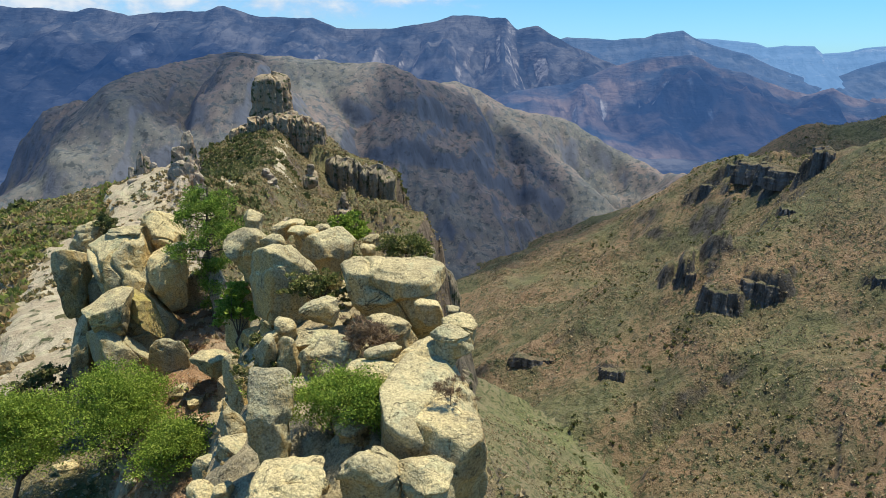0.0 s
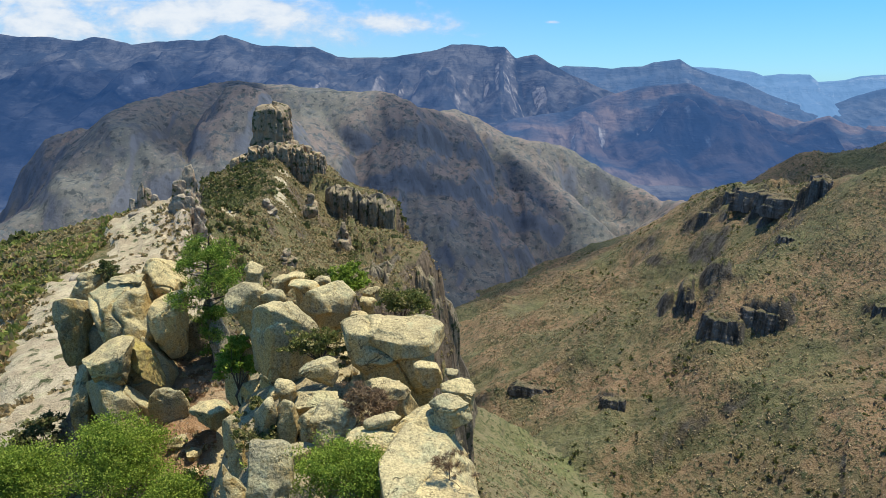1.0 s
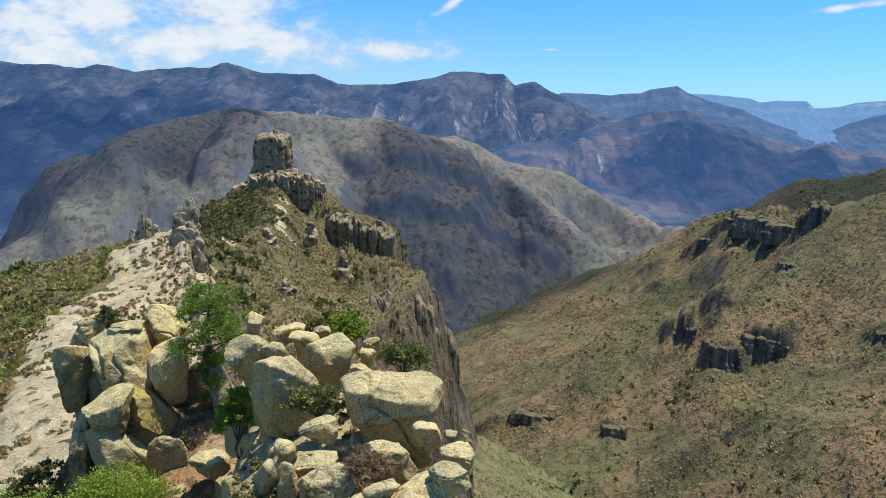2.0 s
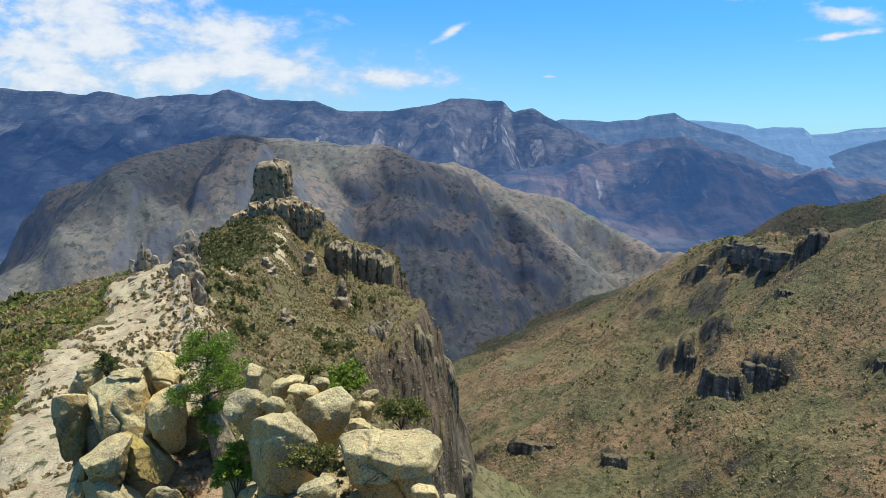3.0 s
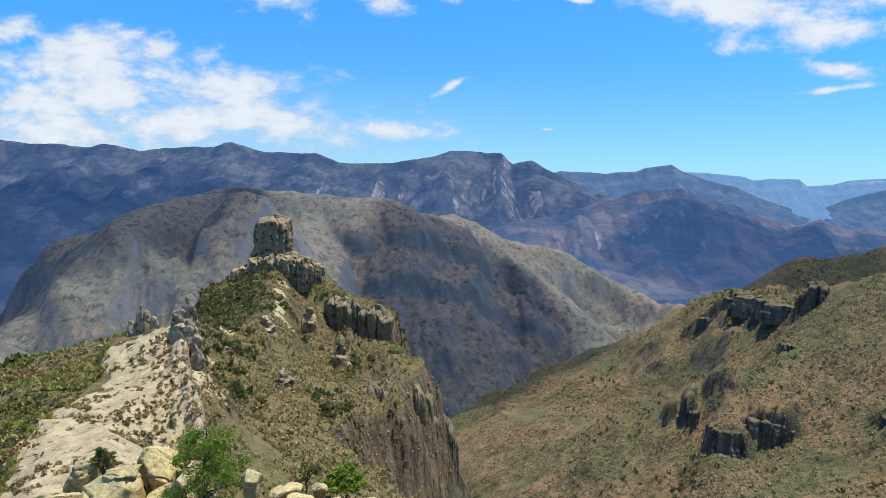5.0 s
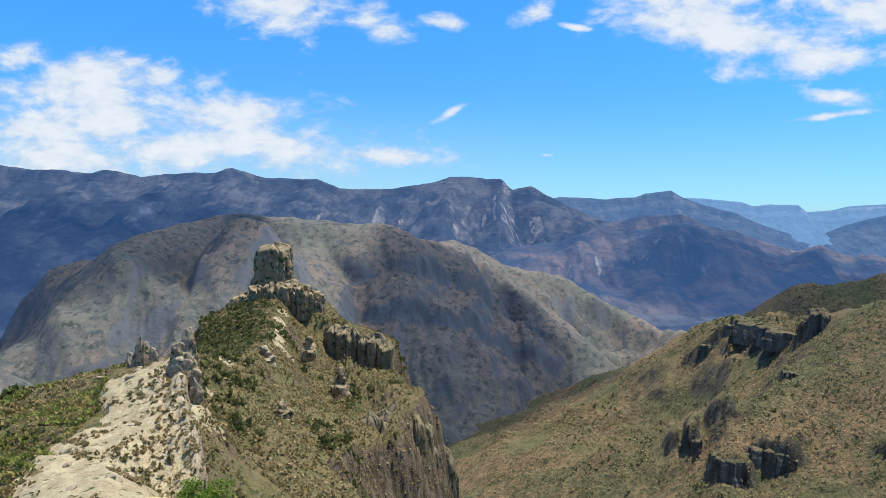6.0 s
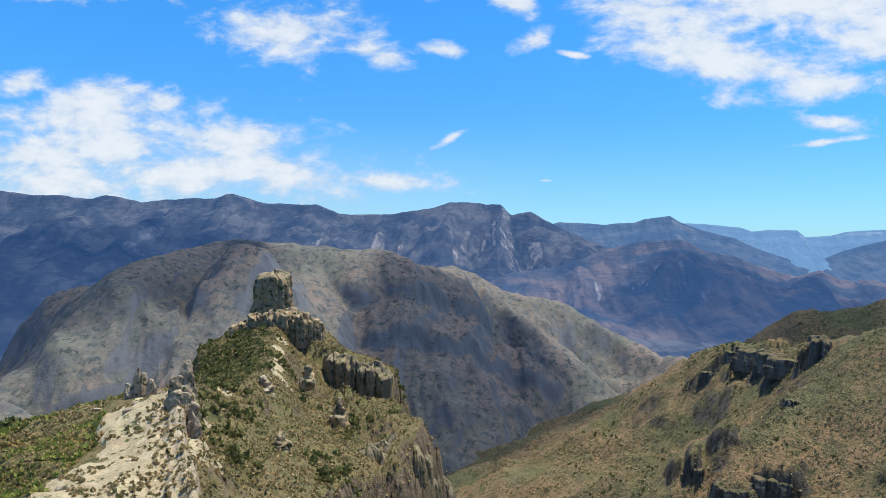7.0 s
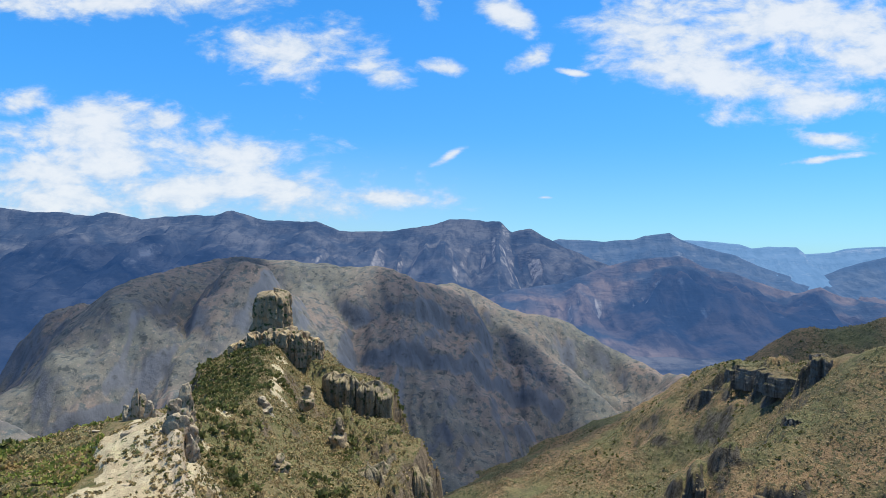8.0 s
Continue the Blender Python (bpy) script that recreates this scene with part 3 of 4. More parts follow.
FRONT = ((-100, -300, 3000), (300, -160, 0), (529, -128, 0), (674, -66, 0), (773, -37, 0), (1007, -9, 0), (1116, -54, 0), (1259, -88, 0),
       (1441, -152, 0), (1521, -171, 0), (1623, -146, 0), (1730, -187, 0), (1904, -217, 0), (3200, -220, 0))
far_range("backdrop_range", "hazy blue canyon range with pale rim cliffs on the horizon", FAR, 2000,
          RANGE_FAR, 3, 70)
# the two mesas behind emit more blue, painting thicker haze with distance
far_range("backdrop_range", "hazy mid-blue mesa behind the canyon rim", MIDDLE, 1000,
          painted_haze_material("range_middle_haze", (0.03, 0.045, 0.07), (0.06, 0.07, 0.085), (0.034, 0.085, 0.19)), 4, 40)
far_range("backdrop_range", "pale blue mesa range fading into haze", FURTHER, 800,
          painted_haze_material("range_further_haze", (0.04, 0.06, 0.09), (0.05, 0.07, 0.1), (0.085, 0.19, 0.36)), 6, 30)
# the spur's haze is emission too, a little brighter than the far range's
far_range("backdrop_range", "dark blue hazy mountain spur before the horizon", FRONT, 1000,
          painted_haze_material("range_front_haze", (0.03, 0.042, 0.06), (0.115, 0.09, 0.08), (0.019, 0.052, 0.135)), 5, 60)


# ---------------------------------------------------------------- helpers for things
def part(name, mesh, mat, parent=None, label=""):
    """Links a mesh as one object, under a thing if given."""
    if isinstance(mesh, bmesh.types.BMesh):
        data = bpy.data.meshes.new(name)
        mesh.to_mesh(data)
        mesh.free()
        mesh = data
    if not mesh.materials:
        mesh.materials.append(mat)
    ob = new(name, mesh)
    ob.parent = parent
    if label:
        tagged(ob, label)
    return ob


def faces_mesh(name, places, faces, smooth=False):
    """A mesh from arrays of places and of faces with equally many corners."""
    mesh = bpy.data.meshes.new(name)
    mesh.vertices.add(len(places))
    mesh.vertices.foreach_set("co", np.asarray(places, np.float32).ravel())
    count, corners = faces.shape
    mesh.loops.add(count * corners)
    mesh.loops.foreach_set("vertex_index", faces.astype(np.int32).ravel())
    mesh.polygons.add(count)
    mesh.polygons.foreach_set("loop_start", (np.arange(count) * corners).astype(np.int32))
    mesh.polygons.foreach_set("loop_total", np.full(count, corners, np.int32))
    mesh.polygons.foreach_set("use_smooth", np.full(count, smooth, bool))
    mesh.update(calc_edges=True)
    return mesh


def ball(fine):
    bm = bmesh.new()
    bmesh.ops.create_icosphere(bm, subdivisions=fine, radius=1.0)
    places = np.array([v.co[:] for v in bm.verts])
    faces = np.array([[v.index for v in f.verts] for f in bm.faces])
    bm.free()
    return places, faces


BALLS = {fine: ball(fine) for fine in (3, 4, 5, 6)}


def lumps(p, size, octaves, seed):
    """Solid noise out of three crossed sheets of it."""
    q = p / size
    return (rough(q[:, 0] + 0.37 * q[:, 2], q[:, 1] + 0.71 * q[:, 2], octaves, seed)
            + rough(q[:, 1] + 0.53 * q[:, 0], q[:, 2] - 0.29 * q[:, 0], octaves, seed + 50)
            + rough(q[:, 2] + 0.61 * q[:, 1], q[:, 0] - 0.43 * q[:, 1], octaves, seed + 90)) / 1.8


def boulder_mesh(w, d, h, blocky, seed, root=1.7, fine=0, cut=1.0, hewn=0.60):
    """A weathered block: a rounded box with a few broken faces, an undercut foot, beds, bulges and a joint or two."""
    r = np.random.default_rng(seed)
    size = (w * d * h) ** (1 / 3)
    places, faces = BALLS[fine or (6 if size > 2.1 else 5 if size > 0.9 else 4 if size > 0.5 else 3)]
    p = places.copy()
    power = 2.2 + 4.2 * blocky + (5.0 if hewn > 0.8 else 0.0)
    p /= (np.abs(p) ** power).sum(1, keepdims=True) ** (1 / power)
    for k in range(int(6 + 8 * blocky) + (6 if hewn < 0.57 else 0)):
        way = r.normal(size=3) * (1, 1, 0.7)
        way /= np.linalg.norm(way)
        over = p @ way - r.uniform(hewn, 1.0)
        p -= 0.92 * (0.5 * (over + np.sqrt(over * over + 0.0005)))[:, None] * way
    sill = -0.05 + 0.4 * r.random() + 0.25 * lumps(places * 1.0, 1.1, 3, seed + 400)
    p *= (1 - cut * r.uniform(0.06, 0.24) * np.clip((sill - p[:, 2]) / 0.12, 0, 1) * np.clip(1.6 + p[:, 2], 0, 1))[:, None] * (1, 1, 0) + (0, 0, 1)
    p[:, 2] -= np.where(p[:, 2] > 0, (0.03 if hewn > 0.8 else 0.06 if blocky > 0.85 else 0.14) * (p[:, 0] ** 2 + p[:, 1] ** 2) * p[:, 2], 0)
    p *= (w * 0.57, d * 0.57, h * 0.56) if hewn > 0.57 else (w * 0.62, d * 0.62, h * 0.60)
    shear = r.normal(size=2) * 0.10
    p[:, 0] += shear[0] * p[:, 2]
    p[:, 1] += shear[1] * p[:, 2]
    way = p / np.linalg.norm(p, axis=1, keepdims=True)
    beds = rough(p[:, 2] / (0.22 * size) + 0.4 * lumps(p, size, 2, seed), p[:, 0] * 0, 3, seed * 5)
    coarse = lumps(p, 0.7 * size, 3, seed * 7)
    grains = lumps(p, 0.30, 4, seed * 7 + 9)
    scars = np.clip(lumps(p, 0.45 * size, 3, seed * 7 + 33) - 0.35, 0, 0.35)
    p += way * ((0.045 if blocky > 0.85 else 0.075) * size * coarse + 0.020 * size * beds * (1 - np.abs(way[:, 2:3].ravel())) + 0.030 * grains - 0.13 * size * scars)[:, None]
    groove = np.abs(lumps(p, 1.1 * size, 2, seed * 3 + 5))
    p -= way * (0.07 * size * np.clip(1 - groove / 0.03, 0, 1))[:, None]
    p[:, 2] = np.where(p[:, 2] < 0, p[:, 2] * root, p[:, 2])
    return faces_mesh("boulder", p, faces, True)


def boulder(x, y, z, w, d, h, yaw, blocky, seed, mat=None, label="", tilt=0.0, root=1.7, fine=0, cut=1.0, hewn=0.60):
    ob = part("boulder", boulder_mesh(w, d, h, blocky, seed, root, fine, cut, hewn), mat or BOULDER)
    sway = np.random.default_rng(seed + 9000).normal(size=2) * 7
    ob.matrix_basis = pose(x, y, z, tilt + sway[0], sway[1], yaw)
    return tagged(ob, label or "pale lichen-grey weathered boulder on the ridge crest", "boulder", group="boulders on the ridge")


def stack(name, x, y, z, w, d, h, seed, mat, label, category, levels=5, taper=0.7, group=""):
    """A rock needle or rib of jointed blocks that grow smaller upwards. z is its foot."""
    r = np.random.default_rng(seed)
    root = new(name)
    root.matrix_basis = pose(x, y, z)
    low = -0.15 * h
    for k in range(levels):
        t = k / (levels - 1)
        wide, tall = (1 - taper * t) * r.uniform(0.85, 1.15), (h * 1.15) / levels * r.uniform(0.95, 1.25)
        for side in range(3 if t < 0.5 else 2 if t < 0.9 else 1):
            a = side * 2.1 + r.uniform(0, 1.2)
            reach = 0.22 * wide * (0 if t >= 0.9 else 1)
            ob = part("block", boulder_mesh(0.8 * w * wide, 0.8 * d * wide, tall * r.uniform(1.5, 2.1), 0.95, seed * 11 + k * 5 + side, 1.3, 4, 0.3), mat, root)
            ob.matrix_basis = pose(math.cos(a) * reach * w, math.sin(a) * reach * d, low + tall * 0.5, r.normal() * 4, r.normal() * 4, r.uniform(-30, 30))
        low += tall * 0.93
    return tagged(root, label, category, group=group)


def crag(name, x, y, z, w, d, h, seed, mat, label, category, taper=0.25, flutes=9, yaw=0.0, peak=0.0, ledges=0.06, group="", ragged=0.22, chunk=0.035, joints=0.0):
    """A rock face standing free: upright flutes, ledges and a broken top. z is its foot."""
    around, up = 84, 36
    a, k = np.meshgrid(np.linspace(0, 2 * math.pi, around, endpoint=False), np.linspace(0, 1, up))
    a, k = a.ravel(), k.ravel()
    ring = (np.abs(np.cos(a)) ** 3.2 + np.abs(np.sin(a)) ** 3.2) ** (-1 / 3.2)
    cx, cy = np.cos(a), np.sin(a)
    columns = rough(cx * flutes / 2 + 5, cy * flutes / 2 + 0.35 * k, 4, seed) + 0.5 * rough(cx * flutes * 1.7, cy * flutes * 1.7 + 0.5 * k, 2, seed + 7)
    top = 1 + ragged * rough(cx * 1.6 + 3, cy * 1.6, 4, seed + 11)
    level = np.clip((k - 0.06) / 0.80, 0, 1)
    cap = np.clip((k - 0.86) / 0.14, 0, 1)
    r = ring * (1 + 0.15 * columns) * (1 - taper * level) * (1 + ledges * rough(k * 9 + 0.8 * cx, cy * 0.8, 4, seed + 13))
    if joints:
        tall = h / max(w, d)
        upright = np.clip(1 - 7 * np.abs(waves(cx * 2.3 + 9, cy * 2.3 + 0.5 * k, seed + 31)), 0, 1)
        level_joint = np.clip(1 - 6 * np.abs(waves(k * 5 * tall + 0.7 * cx + 3, cy * 0.9 + k, seed + 32)), 0, 1)
        blocks = waves(cx * 2.6 + 40, cy * 2.6 + np.floor(k * 6 * tall), seed + 33)
        r *= 1 - joints * (0.7 * upright + 0.5 * level_joint - 0.45 * blocks)
    r *= np.sqrt(np.clip(1 - cap ** 1.6, 0, 1))
    pz = h * (level * top * (0.94 - 0.12 * peak) + cap * 0.08 + peak * cap * 0.3) - 0.35 * h * np.clip(1 - k / 0.06, 0, 1)
    p = np.stack((r * cx * w / 2, r * cy * d / 2, pz), -1)
    p += chunk * min(w, h) * np.stack([lumps(p, (0.16 + 2 * max(chunk - 0.035, 0)) * min(w, h) + 0.3, 3, seed + s) for s in (21, 22, 23)], -1) * np.clip(level + 0.3, 0, 1)[:, None]
    i = np.arange(around * (up - 1)).reshape(up - 1, around)
    j = np.roll(i, -1, 1)
    faces = np.stack((i, j, j + around, i + around), -1).reshape(-1, 4)
    ob = part(name, faces_mesh(name, p, faces, True), mat)
    ob.matrix_basis = pose(x, y, z, 0, 0, yaw)
    return tagged(ob, label, category, group=group)


def leaf_mesh(name, centres, size, seed, out=None, long=1.0):
    """Small bent leaves at the given places, one four-cornered face each."""
    r = np.random.default_rng(seed)
    count = len(centres)
    a = r.normal(size=(count, 3)) if out is None else out + 0.8 * r.normal(size=(count, 3))
    a /= np.linalg.norm(a, axis=1, keepdims=True)
    b = np.cross(a, r.normal(size=(count, 3)))
    b /= np.linalg.norm(b, axis=1, keepdims=True)
    s = size * r.uniform(0.6, 1.4, (count, 1))
    c = np.cross(a, b)
    places = np.stack((centres - b * s * 0.5, centres + a * s * long * 0.5 + c * s * 0.15, centres + b * s * 0.5, centres - a * s * long * 0.5 + c * s * 0.15), 1)
    return faces_mesh(name, places.reshape(-1, 3), np.arange(count * 4).reshape(-1, 4))


def limb(bm, line, r0, r1, sides=7):
    """A tapering branch along a line of places."""
    rings = []
    for k, q in enumerate(line):
        way = Vector(line[min(k + 1, len(line) - 1)]) - Vector(line[max(k - 1, 0)])
        turn = way.to_track_quat("Z", "Y").to_matrix()
        r = r0 + (r1 - r0) * k / (len(line) - 1)
        rings.append([bm.verts.new(Vector(q) + turn @ Vector((r * math.cos(t * math.tau / sides), r * math.sin(t * math.tau / sides), 0))) for t in range(sides)])
    for a, b in zip(rings, rings[1:]):
        for t in range(sides):
            bm.faces.new((a[t], a[(t + 1) % sides], b[(t + 1) % sides], b[t]))
    bm.faces.new(rings[0][::-1])
    bm.faces.new(rings[-1])


def plant(name, x, y, z, w, d, h, seed, mat, label, lobes=14, count=6000, leaf=0.09, stem=0.05, low=0.25, hollow=0.55, category="bush", group="", long=1.6):
    """A bush or small tree: stems that fork into lobes of many small leaves. z is its foot."""
    r = np.random.default_rng(seed)
    root = new(name)
    root.matrix_basis = pose(x, y, z)
    centres, sizes = [], []
    for k in range(lobes):
        a, e = r.uniform(0, math.tau), r.uniform(-0.25, 1.0)
        reach = math.sqrt(max(0.0, 1 - max(e, 0) ** 2)) * r.uniform(0.3, 0.98)
        centres.append((math.cos(a) * reach * w / 2, math.sin(a) * reach * d / 2, h * (low + (1 - low) * (0.42 + 0.42 * e))))
        sizes.append(r.uniform(0.13, 0.28) * (w + d) / 2)
    centres, sizes = np.array(centres), np.array(sizes)
    # leaves gather in sprays on the outside of each lobe, with gaps between
    sprays = max(lobes * 4, count // 45)
    owner = r.choice(lobes, sprays, p=sizes ** 2 / (sizes ** 2).sum())
    way = r.normal(size=(sprays, 3))
    way /= np.linalg.norm(way, axis=1, keepdims=True)
    depth = hollow + (1 - hollow) * r.random((sprays, 1)) ** 0.6
    reach = depth * (1 + 0.8 * lumps(way * 2 + centres[owner], 0.9, 3, seed)[:, None]) * (1 + 0.5 * (r.random((sprays, 1)) > 0.78))
    tips = centres[owner] + way * reach * sizes[owner][:, None] * (1, 1, 0.7)
    share = r.choice(sprays, count)
    blob = 0.20 * sizes[owner][share][:, None]
    spots = tips[share] + r.normal(size=(count, 3)) * blob * (1, 1, 0.5)
    way = way[share]
    spots[:, 2] = np.maximum(spots[:, 2], 0.04 * h)
    crown = part("crown", leaf_mesh("crown", spots, leaf, seed + 1, way * (1, 1, 0.4) + (0, 0, 0.5), long), mat, root)
    bm = bmesh.new()
    fork = (0, 0, h * low * 0.8)
    limb(bm, [(0, 0, -0.35), (r.normal() * 0.05 * w, r.normal() * 0.05 * w, h * low * 0.4), fork], stem * 1.3, stem)
    part("trunk", bm, BARK, root)
    for c in centres[: min(lobes, 9)]:
        bm = bmesh.new()
        middle = [(fork[i] + c[i]) / 2 + r.normal() * 0.05 * w for i in range(3)]
        limb(bm, [fork, middle, tuple(c)], stem * 0.65, stem * 0.15, 5)
        part("branch", bm, BARK, root)
    return tagged(root, label, category, group=group)


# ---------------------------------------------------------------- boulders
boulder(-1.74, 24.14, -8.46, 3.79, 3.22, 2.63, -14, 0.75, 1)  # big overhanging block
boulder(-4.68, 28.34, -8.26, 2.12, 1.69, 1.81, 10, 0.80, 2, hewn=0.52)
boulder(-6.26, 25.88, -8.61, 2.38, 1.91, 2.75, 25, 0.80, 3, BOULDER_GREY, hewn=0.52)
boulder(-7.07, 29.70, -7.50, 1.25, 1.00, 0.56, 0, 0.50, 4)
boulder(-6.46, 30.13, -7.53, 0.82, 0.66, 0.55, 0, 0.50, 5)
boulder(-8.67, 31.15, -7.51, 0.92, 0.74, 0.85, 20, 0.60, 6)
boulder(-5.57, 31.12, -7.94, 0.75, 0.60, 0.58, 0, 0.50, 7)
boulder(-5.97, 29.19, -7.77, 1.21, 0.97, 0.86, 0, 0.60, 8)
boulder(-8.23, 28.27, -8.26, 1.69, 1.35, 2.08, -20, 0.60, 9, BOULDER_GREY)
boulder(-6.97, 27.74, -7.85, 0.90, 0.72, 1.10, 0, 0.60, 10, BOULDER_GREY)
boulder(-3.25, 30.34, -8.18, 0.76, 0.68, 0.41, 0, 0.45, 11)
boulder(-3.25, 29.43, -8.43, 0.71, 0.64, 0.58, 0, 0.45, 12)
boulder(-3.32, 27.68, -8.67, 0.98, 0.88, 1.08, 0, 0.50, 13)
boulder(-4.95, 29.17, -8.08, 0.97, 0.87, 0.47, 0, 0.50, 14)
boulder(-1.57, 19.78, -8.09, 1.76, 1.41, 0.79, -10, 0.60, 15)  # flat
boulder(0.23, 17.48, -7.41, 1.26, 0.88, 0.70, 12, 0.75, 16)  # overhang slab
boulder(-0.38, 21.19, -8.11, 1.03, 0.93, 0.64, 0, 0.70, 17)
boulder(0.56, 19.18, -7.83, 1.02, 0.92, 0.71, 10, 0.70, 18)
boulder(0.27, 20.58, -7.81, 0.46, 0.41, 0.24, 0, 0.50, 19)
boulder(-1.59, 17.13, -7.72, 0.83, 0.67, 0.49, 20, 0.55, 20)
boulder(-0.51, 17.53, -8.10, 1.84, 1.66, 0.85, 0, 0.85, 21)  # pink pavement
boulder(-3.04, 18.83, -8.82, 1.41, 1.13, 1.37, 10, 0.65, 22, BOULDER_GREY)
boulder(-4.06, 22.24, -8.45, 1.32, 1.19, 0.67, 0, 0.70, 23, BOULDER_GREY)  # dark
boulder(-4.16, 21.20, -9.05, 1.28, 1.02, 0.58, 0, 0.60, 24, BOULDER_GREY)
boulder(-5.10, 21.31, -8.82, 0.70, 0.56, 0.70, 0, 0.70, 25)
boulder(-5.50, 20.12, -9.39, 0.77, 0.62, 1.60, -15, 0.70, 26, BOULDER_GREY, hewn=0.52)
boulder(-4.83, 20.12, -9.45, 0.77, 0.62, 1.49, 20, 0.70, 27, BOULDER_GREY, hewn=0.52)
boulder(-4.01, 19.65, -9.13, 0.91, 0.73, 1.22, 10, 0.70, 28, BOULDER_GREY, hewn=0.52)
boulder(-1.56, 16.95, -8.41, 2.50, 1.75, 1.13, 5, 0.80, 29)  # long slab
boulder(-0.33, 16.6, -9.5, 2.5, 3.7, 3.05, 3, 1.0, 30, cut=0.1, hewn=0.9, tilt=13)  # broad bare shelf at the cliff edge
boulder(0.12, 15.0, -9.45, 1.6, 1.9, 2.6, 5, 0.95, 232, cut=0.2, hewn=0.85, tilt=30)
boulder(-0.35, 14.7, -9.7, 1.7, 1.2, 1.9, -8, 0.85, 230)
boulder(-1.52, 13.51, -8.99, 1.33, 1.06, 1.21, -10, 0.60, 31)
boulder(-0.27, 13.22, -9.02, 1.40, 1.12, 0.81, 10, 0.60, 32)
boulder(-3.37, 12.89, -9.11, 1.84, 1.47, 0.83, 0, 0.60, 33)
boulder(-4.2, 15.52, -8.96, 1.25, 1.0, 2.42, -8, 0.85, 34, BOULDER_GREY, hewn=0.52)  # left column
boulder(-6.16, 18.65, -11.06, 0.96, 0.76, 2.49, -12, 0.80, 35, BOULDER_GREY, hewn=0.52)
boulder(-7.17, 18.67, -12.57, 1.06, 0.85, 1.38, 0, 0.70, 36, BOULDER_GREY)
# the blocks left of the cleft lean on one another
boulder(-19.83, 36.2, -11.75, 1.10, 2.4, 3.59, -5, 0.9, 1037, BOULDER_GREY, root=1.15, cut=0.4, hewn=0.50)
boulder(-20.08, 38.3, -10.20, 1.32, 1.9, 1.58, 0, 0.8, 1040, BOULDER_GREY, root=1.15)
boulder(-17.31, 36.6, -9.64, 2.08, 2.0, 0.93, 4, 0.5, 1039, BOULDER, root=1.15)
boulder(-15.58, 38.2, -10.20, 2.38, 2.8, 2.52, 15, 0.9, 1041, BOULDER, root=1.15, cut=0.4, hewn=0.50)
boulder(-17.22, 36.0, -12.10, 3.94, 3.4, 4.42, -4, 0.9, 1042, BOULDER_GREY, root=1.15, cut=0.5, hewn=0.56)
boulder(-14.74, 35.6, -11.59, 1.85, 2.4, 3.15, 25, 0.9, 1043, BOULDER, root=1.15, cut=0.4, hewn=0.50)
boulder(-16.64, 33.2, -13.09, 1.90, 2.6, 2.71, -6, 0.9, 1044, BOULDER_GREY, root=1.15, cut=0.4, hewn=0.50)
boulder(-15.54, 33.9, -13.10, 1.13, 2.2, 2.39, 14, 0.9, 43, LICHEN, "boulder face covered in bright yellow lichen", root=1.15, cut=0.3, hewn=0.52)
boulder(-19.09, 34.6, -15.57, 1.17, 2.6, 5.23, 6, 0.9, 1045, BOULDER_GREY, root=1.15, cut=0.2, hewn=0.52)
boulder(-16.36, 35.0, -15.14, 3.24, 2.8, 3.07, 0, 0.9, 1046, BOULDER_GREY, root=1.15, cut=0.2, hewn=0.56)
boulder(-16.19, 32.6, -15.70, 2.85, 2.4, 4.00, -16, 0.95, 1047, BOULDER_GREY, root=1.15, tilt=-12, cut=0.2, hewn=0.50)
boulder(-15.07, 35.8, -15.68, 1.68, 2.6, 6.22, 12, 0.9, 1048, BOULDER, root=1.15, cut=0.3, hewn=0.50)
# walls behind the blocks: their shade is put into the rock colour
boulder(-14.37, 38.4, -14.00, 2.07, 2.2, 5.35, -4, 0.95, 1049, BOULDER_SHADED, "weathered rock wall behind the blocks and pine, shade painted into its colour", root=1.15, cut=0.1, hewn=0.50)
boulder(-12.14, 37.2, -13.85, 1.53, 2.2, 4.87, 10, 0.95, 1051, BOULDER_SHADED, "weathered rock wall behind the blocks and pine, shade painted into its colour", root=1.15, cut=0.1, hewn=0.50)
boulder(-18.17, 37.6, -14.64, 4.48, 3.0, 5.84, 0, 0.9, 1050, BOULDER_SHADED, "weathered rock wall behind the blocks and pine, shade painted into its colour", root=1.15, cut=0.1, hewn=0.56)
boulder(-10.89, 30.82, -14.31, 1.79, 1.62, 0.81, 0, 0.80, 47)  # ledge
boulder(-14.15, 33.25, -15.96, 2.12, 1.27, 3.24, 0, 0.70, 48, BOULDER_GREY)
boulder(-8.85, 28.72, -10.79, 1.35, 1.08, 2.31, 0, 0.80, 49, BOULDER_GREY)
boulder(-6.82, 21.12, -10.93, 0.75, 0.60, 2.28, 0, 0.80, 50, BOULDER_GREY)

# smaller broken rocks that fill the gaps of the spur and the gully
filler = np.random.default_rng(77)
for k in range(90):
    if k < 58:
        y = filler.uniform(13, 32)
        x = filler.uniform(-6.0, 1.0) - 0.09 * (y - 13)
    else:
        x, y = filler.uniform(-20, -8), filler.uniform(24, 40)
    z = float(relief(np.array([x]), np.array([y]))[0][0])
    s = filler.uniform(0.35, 1.0)
    boulder(x, y, z + 0.12 * s, s * filler.uniform(0.8, 1.5), s, s * filler.uniform(0.5, 0.95), filler.uniform(0, 180), filler.uniform(0.4, 0.8), 300 + k,
            label="small broken rock wedged among the boulders")

# pale outcrops along the crest towards the needles
crest = np.array(MAIN)
